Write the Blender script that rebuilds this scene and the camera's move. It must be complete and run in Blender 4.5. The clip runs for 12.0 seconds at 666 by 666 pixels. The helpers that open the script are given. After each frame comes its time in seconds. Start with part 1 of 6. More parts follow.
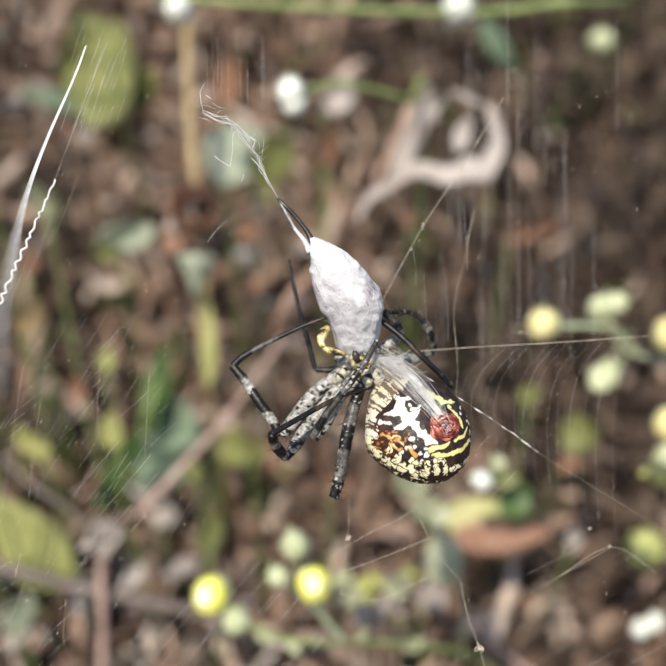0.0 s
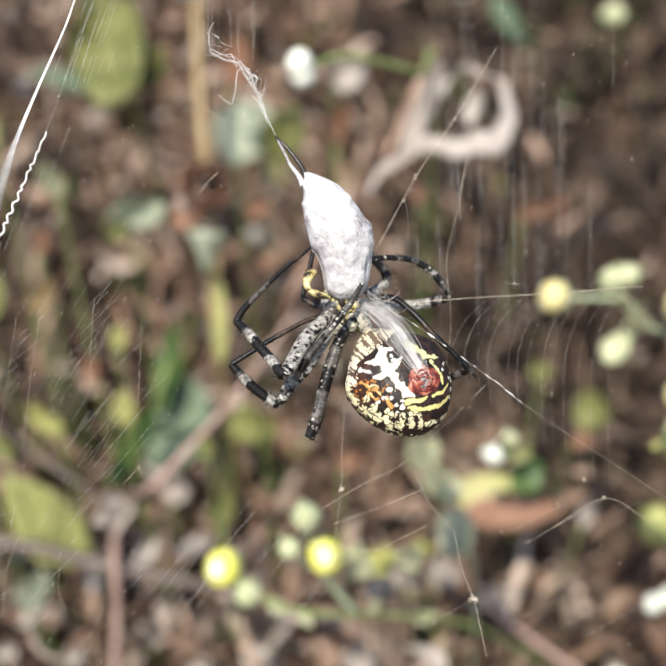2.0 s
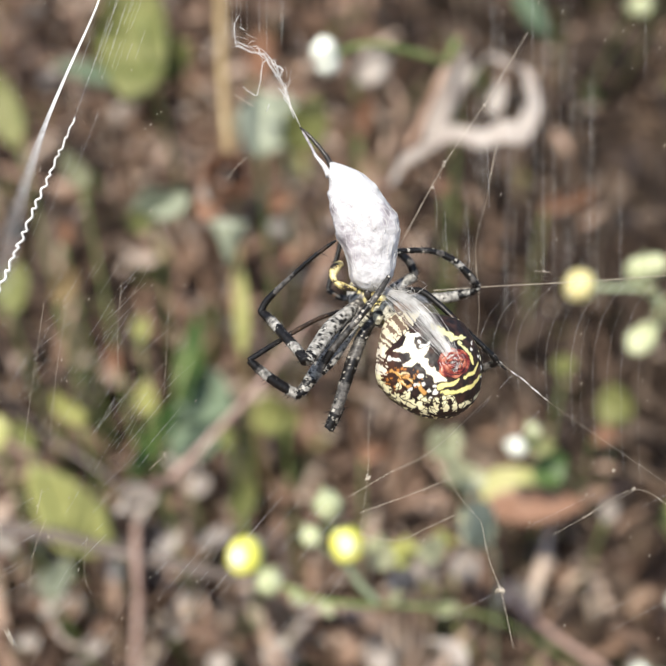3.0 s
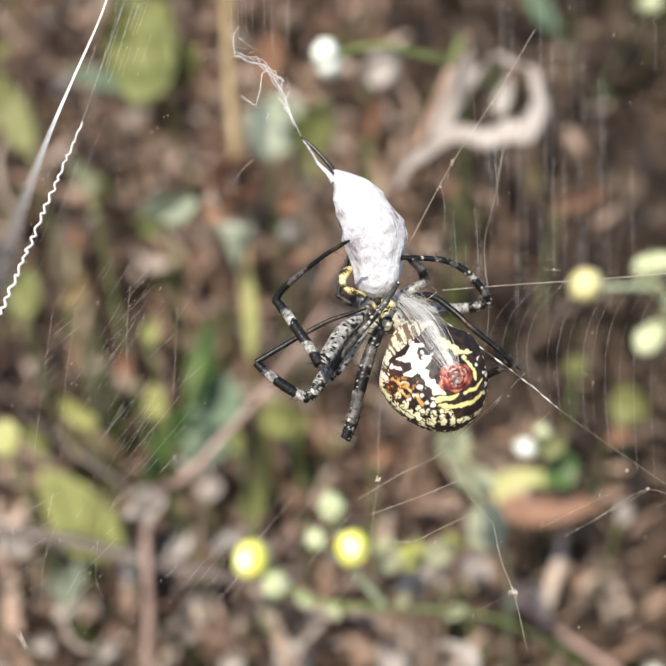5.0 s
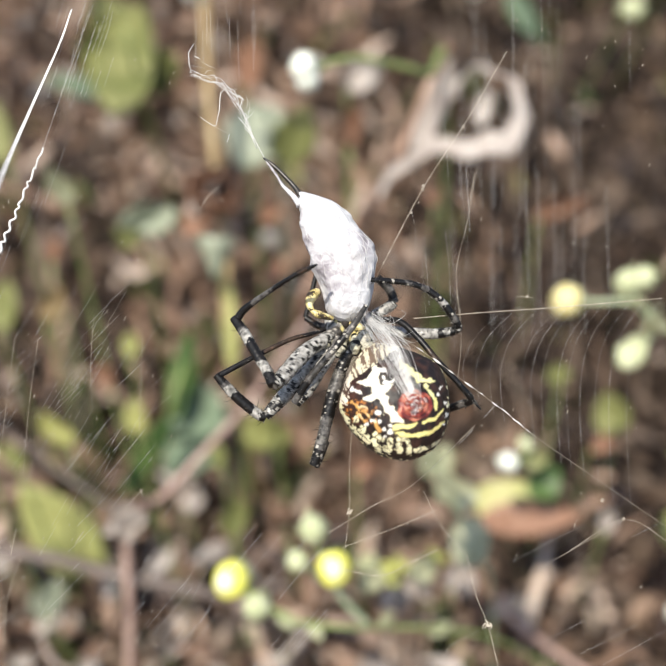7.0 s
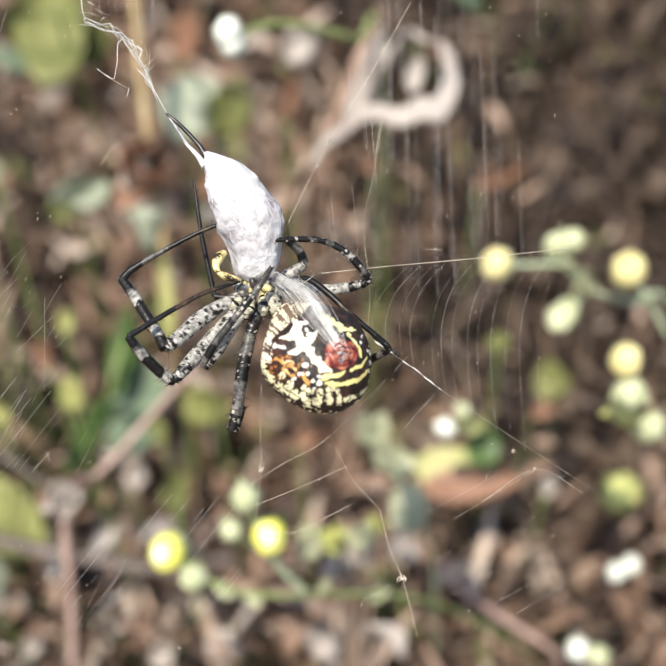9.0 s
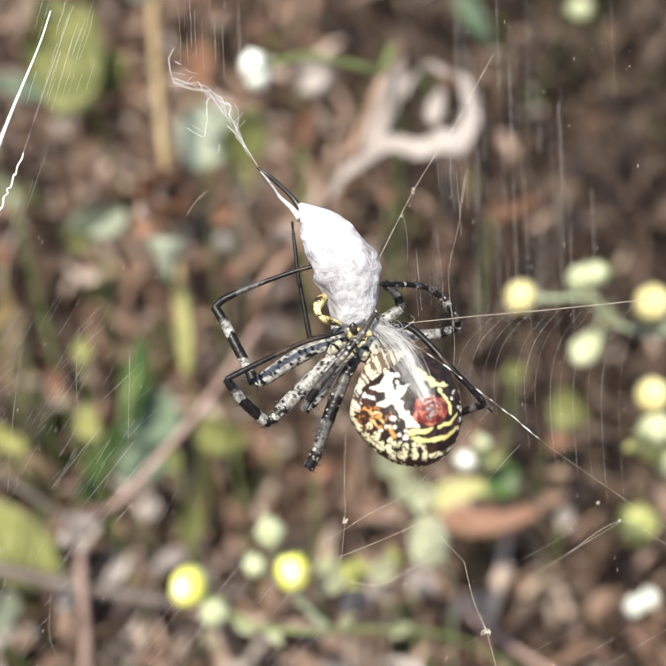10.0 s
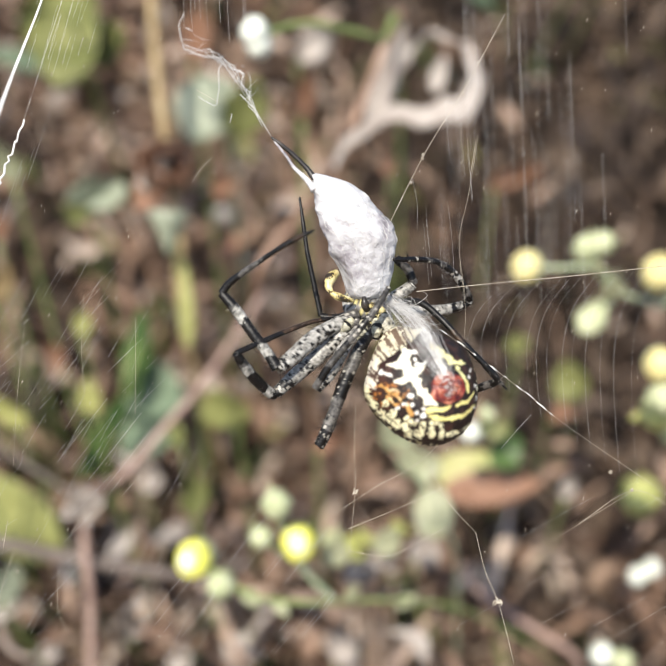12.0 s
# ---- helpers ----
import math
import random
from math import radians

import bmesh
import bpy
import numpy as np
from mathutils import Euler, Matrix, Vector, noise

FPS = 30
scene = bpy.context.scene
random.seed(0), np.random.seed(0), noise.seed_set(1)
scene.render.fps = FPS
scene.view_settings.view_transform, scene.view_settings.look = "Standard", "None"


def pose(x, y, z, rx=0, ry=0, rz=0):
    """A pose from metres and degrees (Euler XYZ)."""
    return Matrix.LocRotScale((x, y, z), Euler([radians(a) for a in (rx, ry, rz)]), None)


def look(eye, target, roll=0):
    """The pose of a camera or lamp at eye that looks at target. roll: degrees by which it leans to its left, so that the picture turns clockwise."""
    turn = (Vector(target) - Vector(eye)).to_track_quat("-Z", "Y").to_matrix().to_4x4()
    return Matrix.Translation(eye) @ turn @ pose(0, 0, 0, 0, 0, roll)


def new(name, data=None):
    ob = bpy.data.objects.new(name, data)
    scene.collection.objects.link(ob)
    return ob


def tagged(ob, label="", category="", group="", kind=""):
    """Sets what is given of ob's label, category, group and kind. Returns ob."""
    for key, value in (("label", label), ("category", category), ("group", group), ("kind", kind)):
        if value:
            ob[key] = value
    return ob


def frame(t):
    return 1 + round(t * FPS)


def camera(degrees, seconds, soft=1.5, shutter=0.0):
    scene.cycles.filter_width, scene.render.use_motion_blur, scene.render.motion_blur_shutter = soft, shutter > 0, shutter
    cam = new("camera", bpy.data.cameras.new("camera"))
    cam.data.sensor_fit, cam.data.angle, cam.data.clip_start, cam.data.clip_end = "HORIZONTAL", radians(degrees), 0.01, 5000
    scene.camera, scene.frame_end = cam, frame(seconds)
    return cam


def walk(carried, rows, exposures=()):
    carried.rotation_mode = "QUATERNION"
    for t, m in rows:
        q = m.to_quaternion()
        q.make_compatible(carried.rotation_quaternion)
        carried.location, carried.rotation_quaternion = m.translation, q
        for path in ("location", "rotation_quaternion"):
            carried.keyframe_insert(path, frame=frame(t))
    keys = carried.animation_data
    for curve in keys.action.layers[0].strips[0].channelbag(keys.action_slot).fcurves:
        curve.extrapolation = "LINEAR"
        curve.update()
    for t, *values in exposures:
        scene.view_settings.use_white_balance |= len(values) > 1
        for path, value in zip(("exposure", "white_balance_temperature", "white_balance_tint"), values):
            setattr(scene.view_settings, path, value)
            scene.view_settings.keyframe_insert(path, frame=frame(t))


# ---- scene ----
# A spider feeding on a silk-wrapped catch in its web, before a sunny bank of dry herbs.
cam = camera(40, 12.0)
PATH = [
    (0, pose(-0.00327, 0.00092, 0.24491, 61.505, -2.123, -2.514)),
    (0.5, pose(-0.00249, 3e-05, 0.24602, 62.395, -2.239, -2.586)),
    (1, pose(-0.00227, -0.00023, 0.245, 61.475, -1.812, -2.002)),
    (1.5, pose(-0.00207, 0.00085, 0.24433, 60.859, -1.73, -2.471)),
    (2, pose(-0.00288, -6e-05, 0.24289, 60.587, -1.487, -1.976)),
    (2.5, pose(-0.00419, 1e-05, 0.24134, 61.225, -1.034, -0.704)),
    (2.7, pose(-0.0039, -0.00059, 0.24103, 60.52, -1.242, -0.777)),
    (4.3, pose(0.00068, -0.00045, 0.24011, 60.895, -0.322, 0.095)),
    (4.5, pose(0.00132, -0.00051, 0.23913, 60.749, -0.28, 0.005)),
    (5, pose(-3e-05, -0.00039, 0.24045, 60.767, 0.033, 0.22)),
    (5.5, pose(0, -2e-05, 0.23998, 60.001, 0.002, 0.006)),
    (6, pose(-0.00107, 0.00058, 0.23913, 59.527, -0.107, -0.507)),
    (6.5, pose(0.00096, 0.0024, 0.24143, 60.182, -0.256, -1.126)),
    (6.7, pose(0.00063, 0.00312, 0.2429, 60.572, -0.102, -0.77)),
    (8.5, pose(0.00494, 0.00327, 0.24081, 59.464, 0.279, -2.232)),
    (9, pose(0.00572, 0.00263, 0.24042, 59.305, -0.296, -3.622)),
    (9.5, pose(0.00215, 0.00259, 0.24113, 60.458, 0.087, -2.999)),
    (10, pose(0.00143, 0.0042, 0.24145, 60.785, -0.553, -3.565)),
    (10.5, pose(0.00042, 0.00382, 0.24187, 61.059, -0.527, -3.358)),
    (11, pose(-0.00021, 0.00429, 0.24078, 60.232, -0.002, -2.9)),
    (11.5, pose(0.00116, 0.00502, 0.24044, 59.699, -0.61, -3.307)),
    (12, pose(0.00016, 0.0051, 0.2401, 59.252, -0.365, -3.892)),
]
walk(cam, PATH, [(0, 0.34), (0.5, 0.08), (1, 0.21), (1.5, 0.48), (5.5, 0.49), (6, 0.36), (6.5, 0.48), (9, 0.62), (10.5, 0.6), (12, 0.54)])
# a small wide-open lens, focused on the spider
cam.data.dof.use_dof = True
cam.data.dof.focus_distance = 0.0855
cam.data.dof.aperture_fstop = 17.5

# ---- light ----
SUN_ELEVATION, SUN_AZIMUTH = 52.0, 205.0      # degrees; azimuth clockwise from +y
world = bpy.data.worlds.new("sky")
scene.world = world
world.use_nodes = True
wn = world.node_tree.nodes
sky = wn.new("ShaderNodeTexSky")
sky.sky_type = "NISHITA"
sky.sun_disc = False
sky.sun_elevation = radians(SUN_ELEVATION)
sky.sun_rotation = radians(SUN_AZIMUTH)
wn["Background"].inputs["Strength"].default_value = 0.136
world.node_tree.links.new(sky.outputs[0], wn["Background"].inputs["Color"])
sun = new("sun", bpy.data.lights.new("sun", "SUN"))
sun.data.energy = 4.6
sun.data.angle = radians(0.6)
sun.data.color = (1.0, 0.94, 0.82)
az, el = radians(SUN_AZIMUTH), radians(SUN_ELEVATION)
sun.matrix_world = look((math.sin(az) * math.cos(el) * 3, math.cos(az) * math.cos(el) * 3, math.sin(el) * 3), (0, 0, 0))

# ---- materials ----
def material(name, ramp, scale, rough=0.6, bump=0.3, spec=0.4, island=0.0, fine=8.0, sheen=0.0, through_light=0.0, metal=0.0):
    """Ramp of (position, colour) over two scales of noise, shifted from piece to piece by island."""
    m = bpy.data.materials.new(name)
    m.use_nodes = True
    t = m.node_tree
    n, l = t.nodes, t.links
    b = n["Principled BSDF"]
    tc = n.new("ShaderNodeTexCoord")
    n1, n2 = n.new("ShaderNodeTexNoise"), n.new("ShaderNodeTexNoise")
    n1.inputs["Scale"].default_value, n2.inputs["Scale"].default_value = scale, scale * fine
    n1.inputs["Detail"].default_value, n2.inputs["Detail"].default_value = 4, 3
    for k in (n1, n2):
        l.new(tc.outputs["Object"], k.inputs["Vector"])
    mix = n.new("ShaderNodeMath")
    mix.operation = "MULTIPLY_ADD"
    l.new(n2.outputs["Fac"], mix.inputs[0])
    mix.inputs[1].default_value = 0.35
    l.new(n1.outputs["Fac"], mix.inputs[2])
    sub = n.new("ShaderNodeMath")
    sub.operation = "SUBTRACT"
    l.new(mix.outputs[0], sub.inputs[0])
    sub.inputs[1].default_value = 0.175
    out = sub.outputs[0]
    if island:
        geo = n.new("ShaderNodeNewGeometry")
        ma = n.new("ShaderNodeMath")
        ma.operation = "MULTIPLY_ADD"
        l.new(geo.outputs["Random Per Island"], ma.inputs[0])
        ma.inputs[1].default_value = island
        l.new(out, ma.inputs[2])
        s2 = n.new("ShaderNodeMath")
        s2.operation = "SUBTRACT"
        l.new(ma.outputs[0], s2.inputs[0])
        s2.inputs[1].default_value = island / 2
        out = s2.outputs[0]
    cr = n.new("ShaderNodeValToRGB")
    e = cr.color_ramp.elements
    while len(e) < len(ramp):
        e.new(0.5)
    for k, (p, c) in zip(e, ramp):
        k.position, k.color = p, (*c, 1)
    l.new(out, cr.inputs[0])
    l.new(cr.outputs[0], b.inputs["Base Color"])
    b.inputs["Roughness"].default_value = rough
    b.inputs["Specular IOR Level"].default_value = spec
    b.inputs["Metallic"].default_value = metal
    bp = n.new("ShaderNodeBump")
    bp.inputs["Strength"].default_value = bump
    bp.inputs["Distance"].default_value = 0.3 / (scale * fine)
    l.new(n2.outputs["Fac"], bp.inputs["Height"])
    l.new(bp.outputs[0], b.inputs["Normal"])
    if through_light:
        tr = n.new("ShaderNodeBsdfTranslucent")
        l.new(cr.outputs[0], tr.inputs["Color"])
        ms = n.new("ShaderNodeMixShader")
        ms.inputs[0].default_value = through_light
        l.new(b.outputs[0], ms.inputs[1])
        l.new(tr.outputs[0], ms.inputs[2])
        l.new(ms.outputs[0], n["Material Output"].inputs["Surface"])
    return m


def pigment_material(name, rough, spec, grain, low=0.55):
    """Colour from the pigment attribute of the mesh, broken up by fine noise, with fine relief."""
    m = bpy.data.materials.new(name)
    m.use_nodes = True
    n, l = m.node_tree.nodes, m.node_tree.links
    b = n["Principled BSDF"]
    at = n.new("ShaderNodeAttribute")
    at.attribute_name = "pigment"
    tc, nz = n.new("ShaderNodeTexCoord"), n.new("ShaderNodeTexNoise")
    nz.inputs["Scale"].default_value = grain
    nz.inputs["Detail"].default_value = 4
    l.new(tc.outputs["Object"], nz.inputs["Vector"])
    cr = n.new("ShaderNodeValToRGB")
    cr.color_ramp.elements[0].position, cr.color_ramp.elements[0].color = 0.3, (low, low * 0.97, low * 0.94, 1)
    cr.color_ramp.elements[1].position, cr.color_ramp.elements[1].color = 0.65, (1, 1, 1, 1)
    l.new(nz.outputs["Fac"], cr.inputs[0])
    mx = n.new("ShaderNodeMix")
    mx.data_type, mx.blend_type = "RGBA", "MULTIPLY"
    mx.inputs["Factor"].default_value = 1.0
    l.new(at.outputs["Color"], mx.inputs["A"])
    l.new(cr.outputs[0], mx.inputs["B"])
    l.new(mx.outputs["Result"], b.inputs["Base Color"])
    b.inputs["Roughness"].default_value = rough
    b.inputs["Specular IOR Level"].default_value = spec
    bp = n.new("ShaderNodeBump")
    bp.inputs["Strength"].default_value = 0.35
    bp.inputs["Distance"].default_value = 0.00006
    l.new(nz.outputs["Fac"], bp.inputs["Height"])
    l.new(bp.outputs[0], b.inputs["Normal"])
    return m


SOIL = material("soil", [(0.3, (0.06, 0.04, 0.03)), (0.55, (0.13, 0.09, 0.066)), (0.75, (0.24, 0.18, 0.14))], 60, 0.95, 0.8, 0.2)
LITTER = material("dry_leaf_litter", [(0.1, (0.07, 0.043, 0.031)), (0.32, (0.21, 0.128, 0.086)), (0.52, (0.37, 0.24, 0.172)),
                                      (0.72, (0.49, 0.35, 0.27)), (0.95, (0.63, 0.52, 0.43))], 70, 0.75, 0.5, 0.3, island=0.85, through_light=0.2)
# dark leaf colour that paints recess shade on the bank, also scattered at random
DARK_SHADE_LEAF = material("dark_shade_leaves", [(0.15, (0.016, 0.011, 0.009)), (0.5, (0.058, 0.038, 0.028)), (0.85, (0.15, 0.108, 0.08))], 70, 0.7, 0.5, 0.3, island=0.7)
DRY_GREEN = material("fading_leaves", [(0.2, (0.03, 0.05, 0.012)), (0.5, (0.14, 0.145, 0.05)), (0.8, (0.31, 0.29, 0.12))], 60, 0.6, 0.4, 0.4, island=0.6, through_light=0.25)
STRAW = material("dry_stems", [(0.2, (0.1, 0.06, 0.04)), (0.5, (0.26, 0.17, 0.12)), (0.8, (0.45, 0.35, 0.27))], 90, 0.7, 0.4, 0.3, island=0.6)
BROWN_STEM = material("brown_stem", [(0.25, (0.17, 0.095, 0.06)), (0.6, (0.33, 0.21, 0.15)), (0.8, (0.45, 0.32, 0.25))], 120, 0.65, 0.4)
PINK_STEM = material("weathered_stem", [(0.25, (0.24, 0.15, 0.12)), (0.6, (0.42, 0.29, 0.24)), (0.85, (0.55, 0.43, 0.37))], 120, 0.7, 0.4)
OCHRE_STEM = material("ochre_stem", [(0.25, (0.22, 0.145, 0.07)), (0.6, (0.36, 0.26, 0.13)), (0.85, (0.5, 0.4, 0.24))], 120, 0.6, 0.3)
DULL_STEM = material("grey_brown_stem", [(0.25, (0.08, 0.06, 0.05)), (0.6, (0.14, 0.11, 0.095)), (0.85, (0.22, 0.185, 0.16))], 120, 0.75, 0.4)
SAGE_LEAF = material("sage_leaf", [(0.25, (0.2, 0.23, 0.16)), (0.55, (0.32, 0.345, 0.25)), (0.8, (0.45, 0.47, 0.36))], 90, 0.55, 0.4, through_light=0.2)
GREEN_STEM = material("green_stem", [(0.25, (0.12, 0.16, 0.05)), (0.6, (0.24, 0.29, 0.1)), (0.85, (0.38, 0.42, 0.2))], 150, 0.55, 0.3)
PALE_STEM = material("downy_stem", [(0.25, (0.27, 0.32, 0.2)), (0.6, (0.42, 0.47, 0.3)), (0.85, (0.6, 0.63, 0.48))], 200, 0.8, 0.5)
OLIVE = material("olive_leaf", [(0.25, (0.1, 0.12, 0.03)), (0.55, (0.23, 0.235, 0.085)), (0.8, (0.39, 0.375, 0.18))], 90, 0.5, 0.4, through_light=0.25)
YELLOW_LEAF = material("yellowing_leaf", [(0.25, (0.29, 0.29, 0.08)), (0.55, (0.47, 0.46, 0.18)), (0.8, (0.62, 0.58, 0.3))], 90, 0.5, 0.4, through_light=0.25)
LIME_LEAF = material("lime_leaf", [(0.25, (0.207, 0.218, 0.069)), (0.55, (0.378, 0.38, 0.138)), (0.8, (0.561, 0.529, 0.23))], 90, 0.5, 0.4, through_light=0.25)
PALE_LEAF = material("pale_leaf", [(0.25, (0.27, 0.28, 0.17)), (0.55, (0.42, 0.42, 0.27)), (0.8, (0.57, 0.56, 0.39))], 90, 0.55, 0.4, through_light=0.2)
GREEN_LEAF = material("green_leaf", [(0.25, (0.03, 0.065, 0.012)), (0.55, (0.06, 0.115, 0.022)), (0.8, (0.12, 0.17, 0.05))], 90, 0.45, 0.4, through_light=0.2)
TEAL_LEAF = material("blue_green_leaf", [(0.25, (0.07, 0.1, 0.06)), (0.55, (0.13, 0.18, 0.11)), (0.8, (0.23, 0.29, 0.19))], 90, 0.5, 0.4, through_light=0.2)
RUST_LEAF = material("rusty_leaf", [(0.25, (0.16, 0.075, 0.04)), (0.55, (0.3, 0.16, 0.1)), (0.8, (0.42, 0.27, 0.2))], 90, 0.6, 0.4, through_light=0.15)
BEIGE_LEAF = material("bleached_leaf", [(0.25, (0.33, 0.27, 0.235)), (0.55, (0.48, 0.42, 0.375)), (0.8, (0.62, 0.56, 0.51))], 100, 0.65, 0.5, through_light=0.2)
YELLOW = material("yellow_florets", [(0.25, (0.66, 0.62, 0.05)), (0.55, (0.85, 0.82, 0.16)), (0.8, (0.92, 0.9, 0.45))], 500, 0.55, 0.5)
# lighter copy of the yellow, for the highlight painted on the heads
HIGHLIGHT_YELLOW = material("yellow_floret_highlight", [(0.25, (0.8, 0.76, 0.3)), (0.55, (0.88, 0.86, 0.55)), (0.8, (0.93, 0.92, 0.75))], 500, 0.6, 0.5)
CREAM = material("cream_florets", [(0.25, (0.534, 0.447, 0.173)), (0.55, (0.681, 0.593, 0.274)), (0.8, (0.764, 0.688, 0.403))], 500, 0.6, 0.5)
WHITE = material("white_pappus", [(0.25, (0.66, 0.68, 0.58)), (0.55, (0.78, 0.8, 0.7)), (0.8, (0.86, 0.87, 0.8))], 500, 0.8, 0.5)
PALE_BUD = material("downy_bud", [(0.25, (0.33, 0.36, 0.19)), (0.55, (0.49, 0.51, 0.31)), (0.8, (0.67, 0.67, 0.48))], 400, 0.75, 0.5)
OLIVE_BUD = material("olive_bud", [(0.25, (0.3, 0.32, 0.09)), (0.55, (0.46, 0.46, 0.16)), (0.8, (0.62, 0.6, 0.3))], 400, 0.65, 0.5)
SILK = material("silk", [(0.3, (0.5, 0.48, 0.46)), (0.7, (0.78, 0.77, 0.75))], 800, 0.35, 0.1, 0.6)
OLD_SILK = material("dusty_silk", [(0.3, (0.3, 0.25, 0.19)), (0.7, (0.6, 0.53, 0.43))], 900, 0.45, 0.2, 0.5)
# the grey mottling paints wrinkle shading into the silk, besides its darker veins
SHROUD = material("silk_wrapping", [(0.33, (0.13, 0.115, 0.125)), (0.41, (0.3, 0.275, 0.295)), (0.49, (0.47, 0.455, 0.47)), (0.62, (0.57, 0.56, 0.57))], 190, 0.55, 1.0, 0.35, fine=6)
CUTICLE = pigment_material("banded_cuticle", 0.45, 0.35, 2600)
HIDE = pigment_material("patterned_abdomen", 0.5, 0.3, 1500, 0.8)
DARK = material("dark_cuticle", [(0.3, (0.012, 0.01, 0.009)), (0.6, (0.035, 0.028, 0.024)), (0.8, (0.1, 0.08, 0.065))], 900, 0.38, 0.3, 0.5)
RED = material("red_spinneret", [(0.36, (0.06, 0.008, 0.008)), (0.48, (0.2, 0.026, 0.02)), (0.62, (0.46, 0.17, 0.1))], 1300, 0.3, 0.4, 0.5)
PALP = material("yellow_palp", [(0.4, (0.03, 0.02, 0.012)), (0.46, (0.5, 0.4, 0.15)), (0.7, (0.74, 0.66, 0.44))], 900, 0.4, 0.3)

# ---- building helpers ----
MM = 0.001
rng = np.random.default_rng(7)


class Shape:
    """Vertices, faces and pigments that become one mesh."""

    def __init__(self):
        self.v, self.f, self.c = [], [], []

    def add(self, verts, faces, colours=None):
        o = len(self.v)
        self.v += [tuple(p) for p in verts]
        self.f += [tuple(i + o for i in f) for f in faces]
        self.c += colours if colours is not None else [(0.5, 0.5, 0.5)] * len(verts)
        return self

    def mesh(self, name, mat, smooth=True):
        me = bpy.data.meshes.new(name)
        me.from_pydata(self.v, [], self.f)
        me.materials.append(mat)
        if mat in (CUTICLE, HIDE):
            a = me.color_attributes.new("pigment", "FLOAT_COLOR", "POINT")
            a.data.foreach_set("color", np.array([(*c, 1.0) for c in self.c], dtype=np.float32).ravel())
        me.polygons.foreach_set("use_smooth", [smooth] * len(me.polygons))
        me.update()
        return me


def part(name, shape, mat, parent=None, label="", smooth=True):
    ob = new(name, shape.mesh(name, mat, smooth))
    if parent is not None:
        ob.parent = parent
    return tagged(ob, label)


def thing(name, at, label, category, group="", kind="", turn=None):
    ob = new(name)
    ob.empty_display_size = 0.005
    ob.matrix_world = turn if turn is not None else Matrix.Translation(at)
    return tagged(ob, label, category, group, kind)


def smooth_path(points, n):
    """n points on a Catmull-Rom curve through the given ones."""
    p = np.array(points, float)
    p = np.vstack([2 * p[0] - p[1], p, 2 * p[-1] - p[-2]])
    out = []
    for u in np.linspace(0, len(p) - 3 - 1e-6, n):
        i, t = int(u), u % 1
        a, b, c, d = p[i:i + 4]
        out.append(0.5 * (2 * b + (c - a) * t + (2 * a - 5 * b + 4 * c - d) * t * t + (3 * b - a - 3 * c + d) * t ** 3))
    return np.array(out)


def tube(shape, points, radii, sides=8, colour=None, wobble=0.0):
    """A closed round tube along the points; colour(t, place) gives the pigment."""
    p = np.array(points, float)
    r = np.interp(np.linspace(0, 1, len(p)), np.linspace(0, 1, len(radii)), radii)
    tan = np.gradient(p, axis=0)
    tan /= np.linalg.norm(tan, axis=1)[:, None] + 1e-12
    side = np.cross(tan[0], (0.3, 0.2, 0.93))
    verts, cols = [], []
    for k in range(len(p)):
        side = side - tan[k] * (side @ tan[k])
        side /= np.linalg.norm(side) + 1e-12
        up = np.cross(tan[k], side)
        for j in range(sides):
            a = 2 * math.pi * j / sides
            rr = r[k] * (1 + wobble * (rng.random() - 0.5))
            verts.append(p[k] + rr * (math.cos(a) * side + math.sin(a) * up))
            cols.append(colour(k / (len(p) - 1), verts[-1]) if colour else (0.5, 0.5, 0.5))
    faces = [(k * sides + j, k * sides + (j + 1) % sides, (k + 1) * sides + (j + 1) % sides, (k + 1) * sides + j)
             for k in range(len(p) - 1) for j in range(sides)]
    faces += [tuple(range(sides))[::-1], tuple((len(p) - 1) * sides + j for j in range(sides))]
    return shape.add(verts, faces, cols)


def leaf_points(length, width, curl=0.3, fold=0.25, tip=1.0, rows=9, cols=7, wave=0.05, seed=0):
    """A leaf blade along +y from its base, folded at the midrib, curling up towards its tip, with a wavy rim and real thickness."""
    g = np.random.default_rng(seed)
    ph = g.random() * 6
    top, bottom = [], []
    for i in range(rows):
        t = i / (rows - 1)
        half = width / 2 * (math.sin(math.pi * min(1, t ** 0.8 * 0.97 + 0.03)) ** 0.75) * (1 - 0.25 * (1 - tip) * t) + width * 0.02
        a = curl * t * 2.2
        y = length * (math.sin(a) / (curl * 2.2) if abs(curl) > 1e-3 else t)
        z = length * ((1 - math.cos(a)) / (curl * 2.2) if abs(curl) > 1e-3 else 0)
        for j in range(cols):
            s = 2 * j / (cols - 1) - 1
            w = wave * width * math.sin(5 * t + ph + 2.5 * s) * abs(s)
            q = (s * half * math.cos(fold), y, z + abs(s) * half * math.sin(fold) + w)
            top.append(q)
            bottom.append((q[0], q[1], q[2] - 0.0002 - 0.0004 * (1 - abs(s)) ** 3 * (1 - t)))
    n = rows * cols
    faces = []
    for i in range(rows - 1):
        for j in range(cols - 1):
            a = i * cols + j
            faces += [(a, a + 1, a + cols + 1, a + cols), (n + a, n + a + cols, n + a + cols + 1, n + a + 1)]
    rim = [j for j in range(cols)] + [i * cols + cols - 1 for i in range(1, rows)] + \
          [(rows - 1) * cols + j for j in range(cols - 2, -1, -1)] + [i * cols for i in range(rows - 2, 0, -1)]
    for a, b in zip(rim, rim[1:] + rim[:1]):
        faces.append((a, n + a, n + b, b))
    return np.array(top + bottom), faces


def turned(points, m):
    return [tuple(m @ Vector(p)) for p in points]


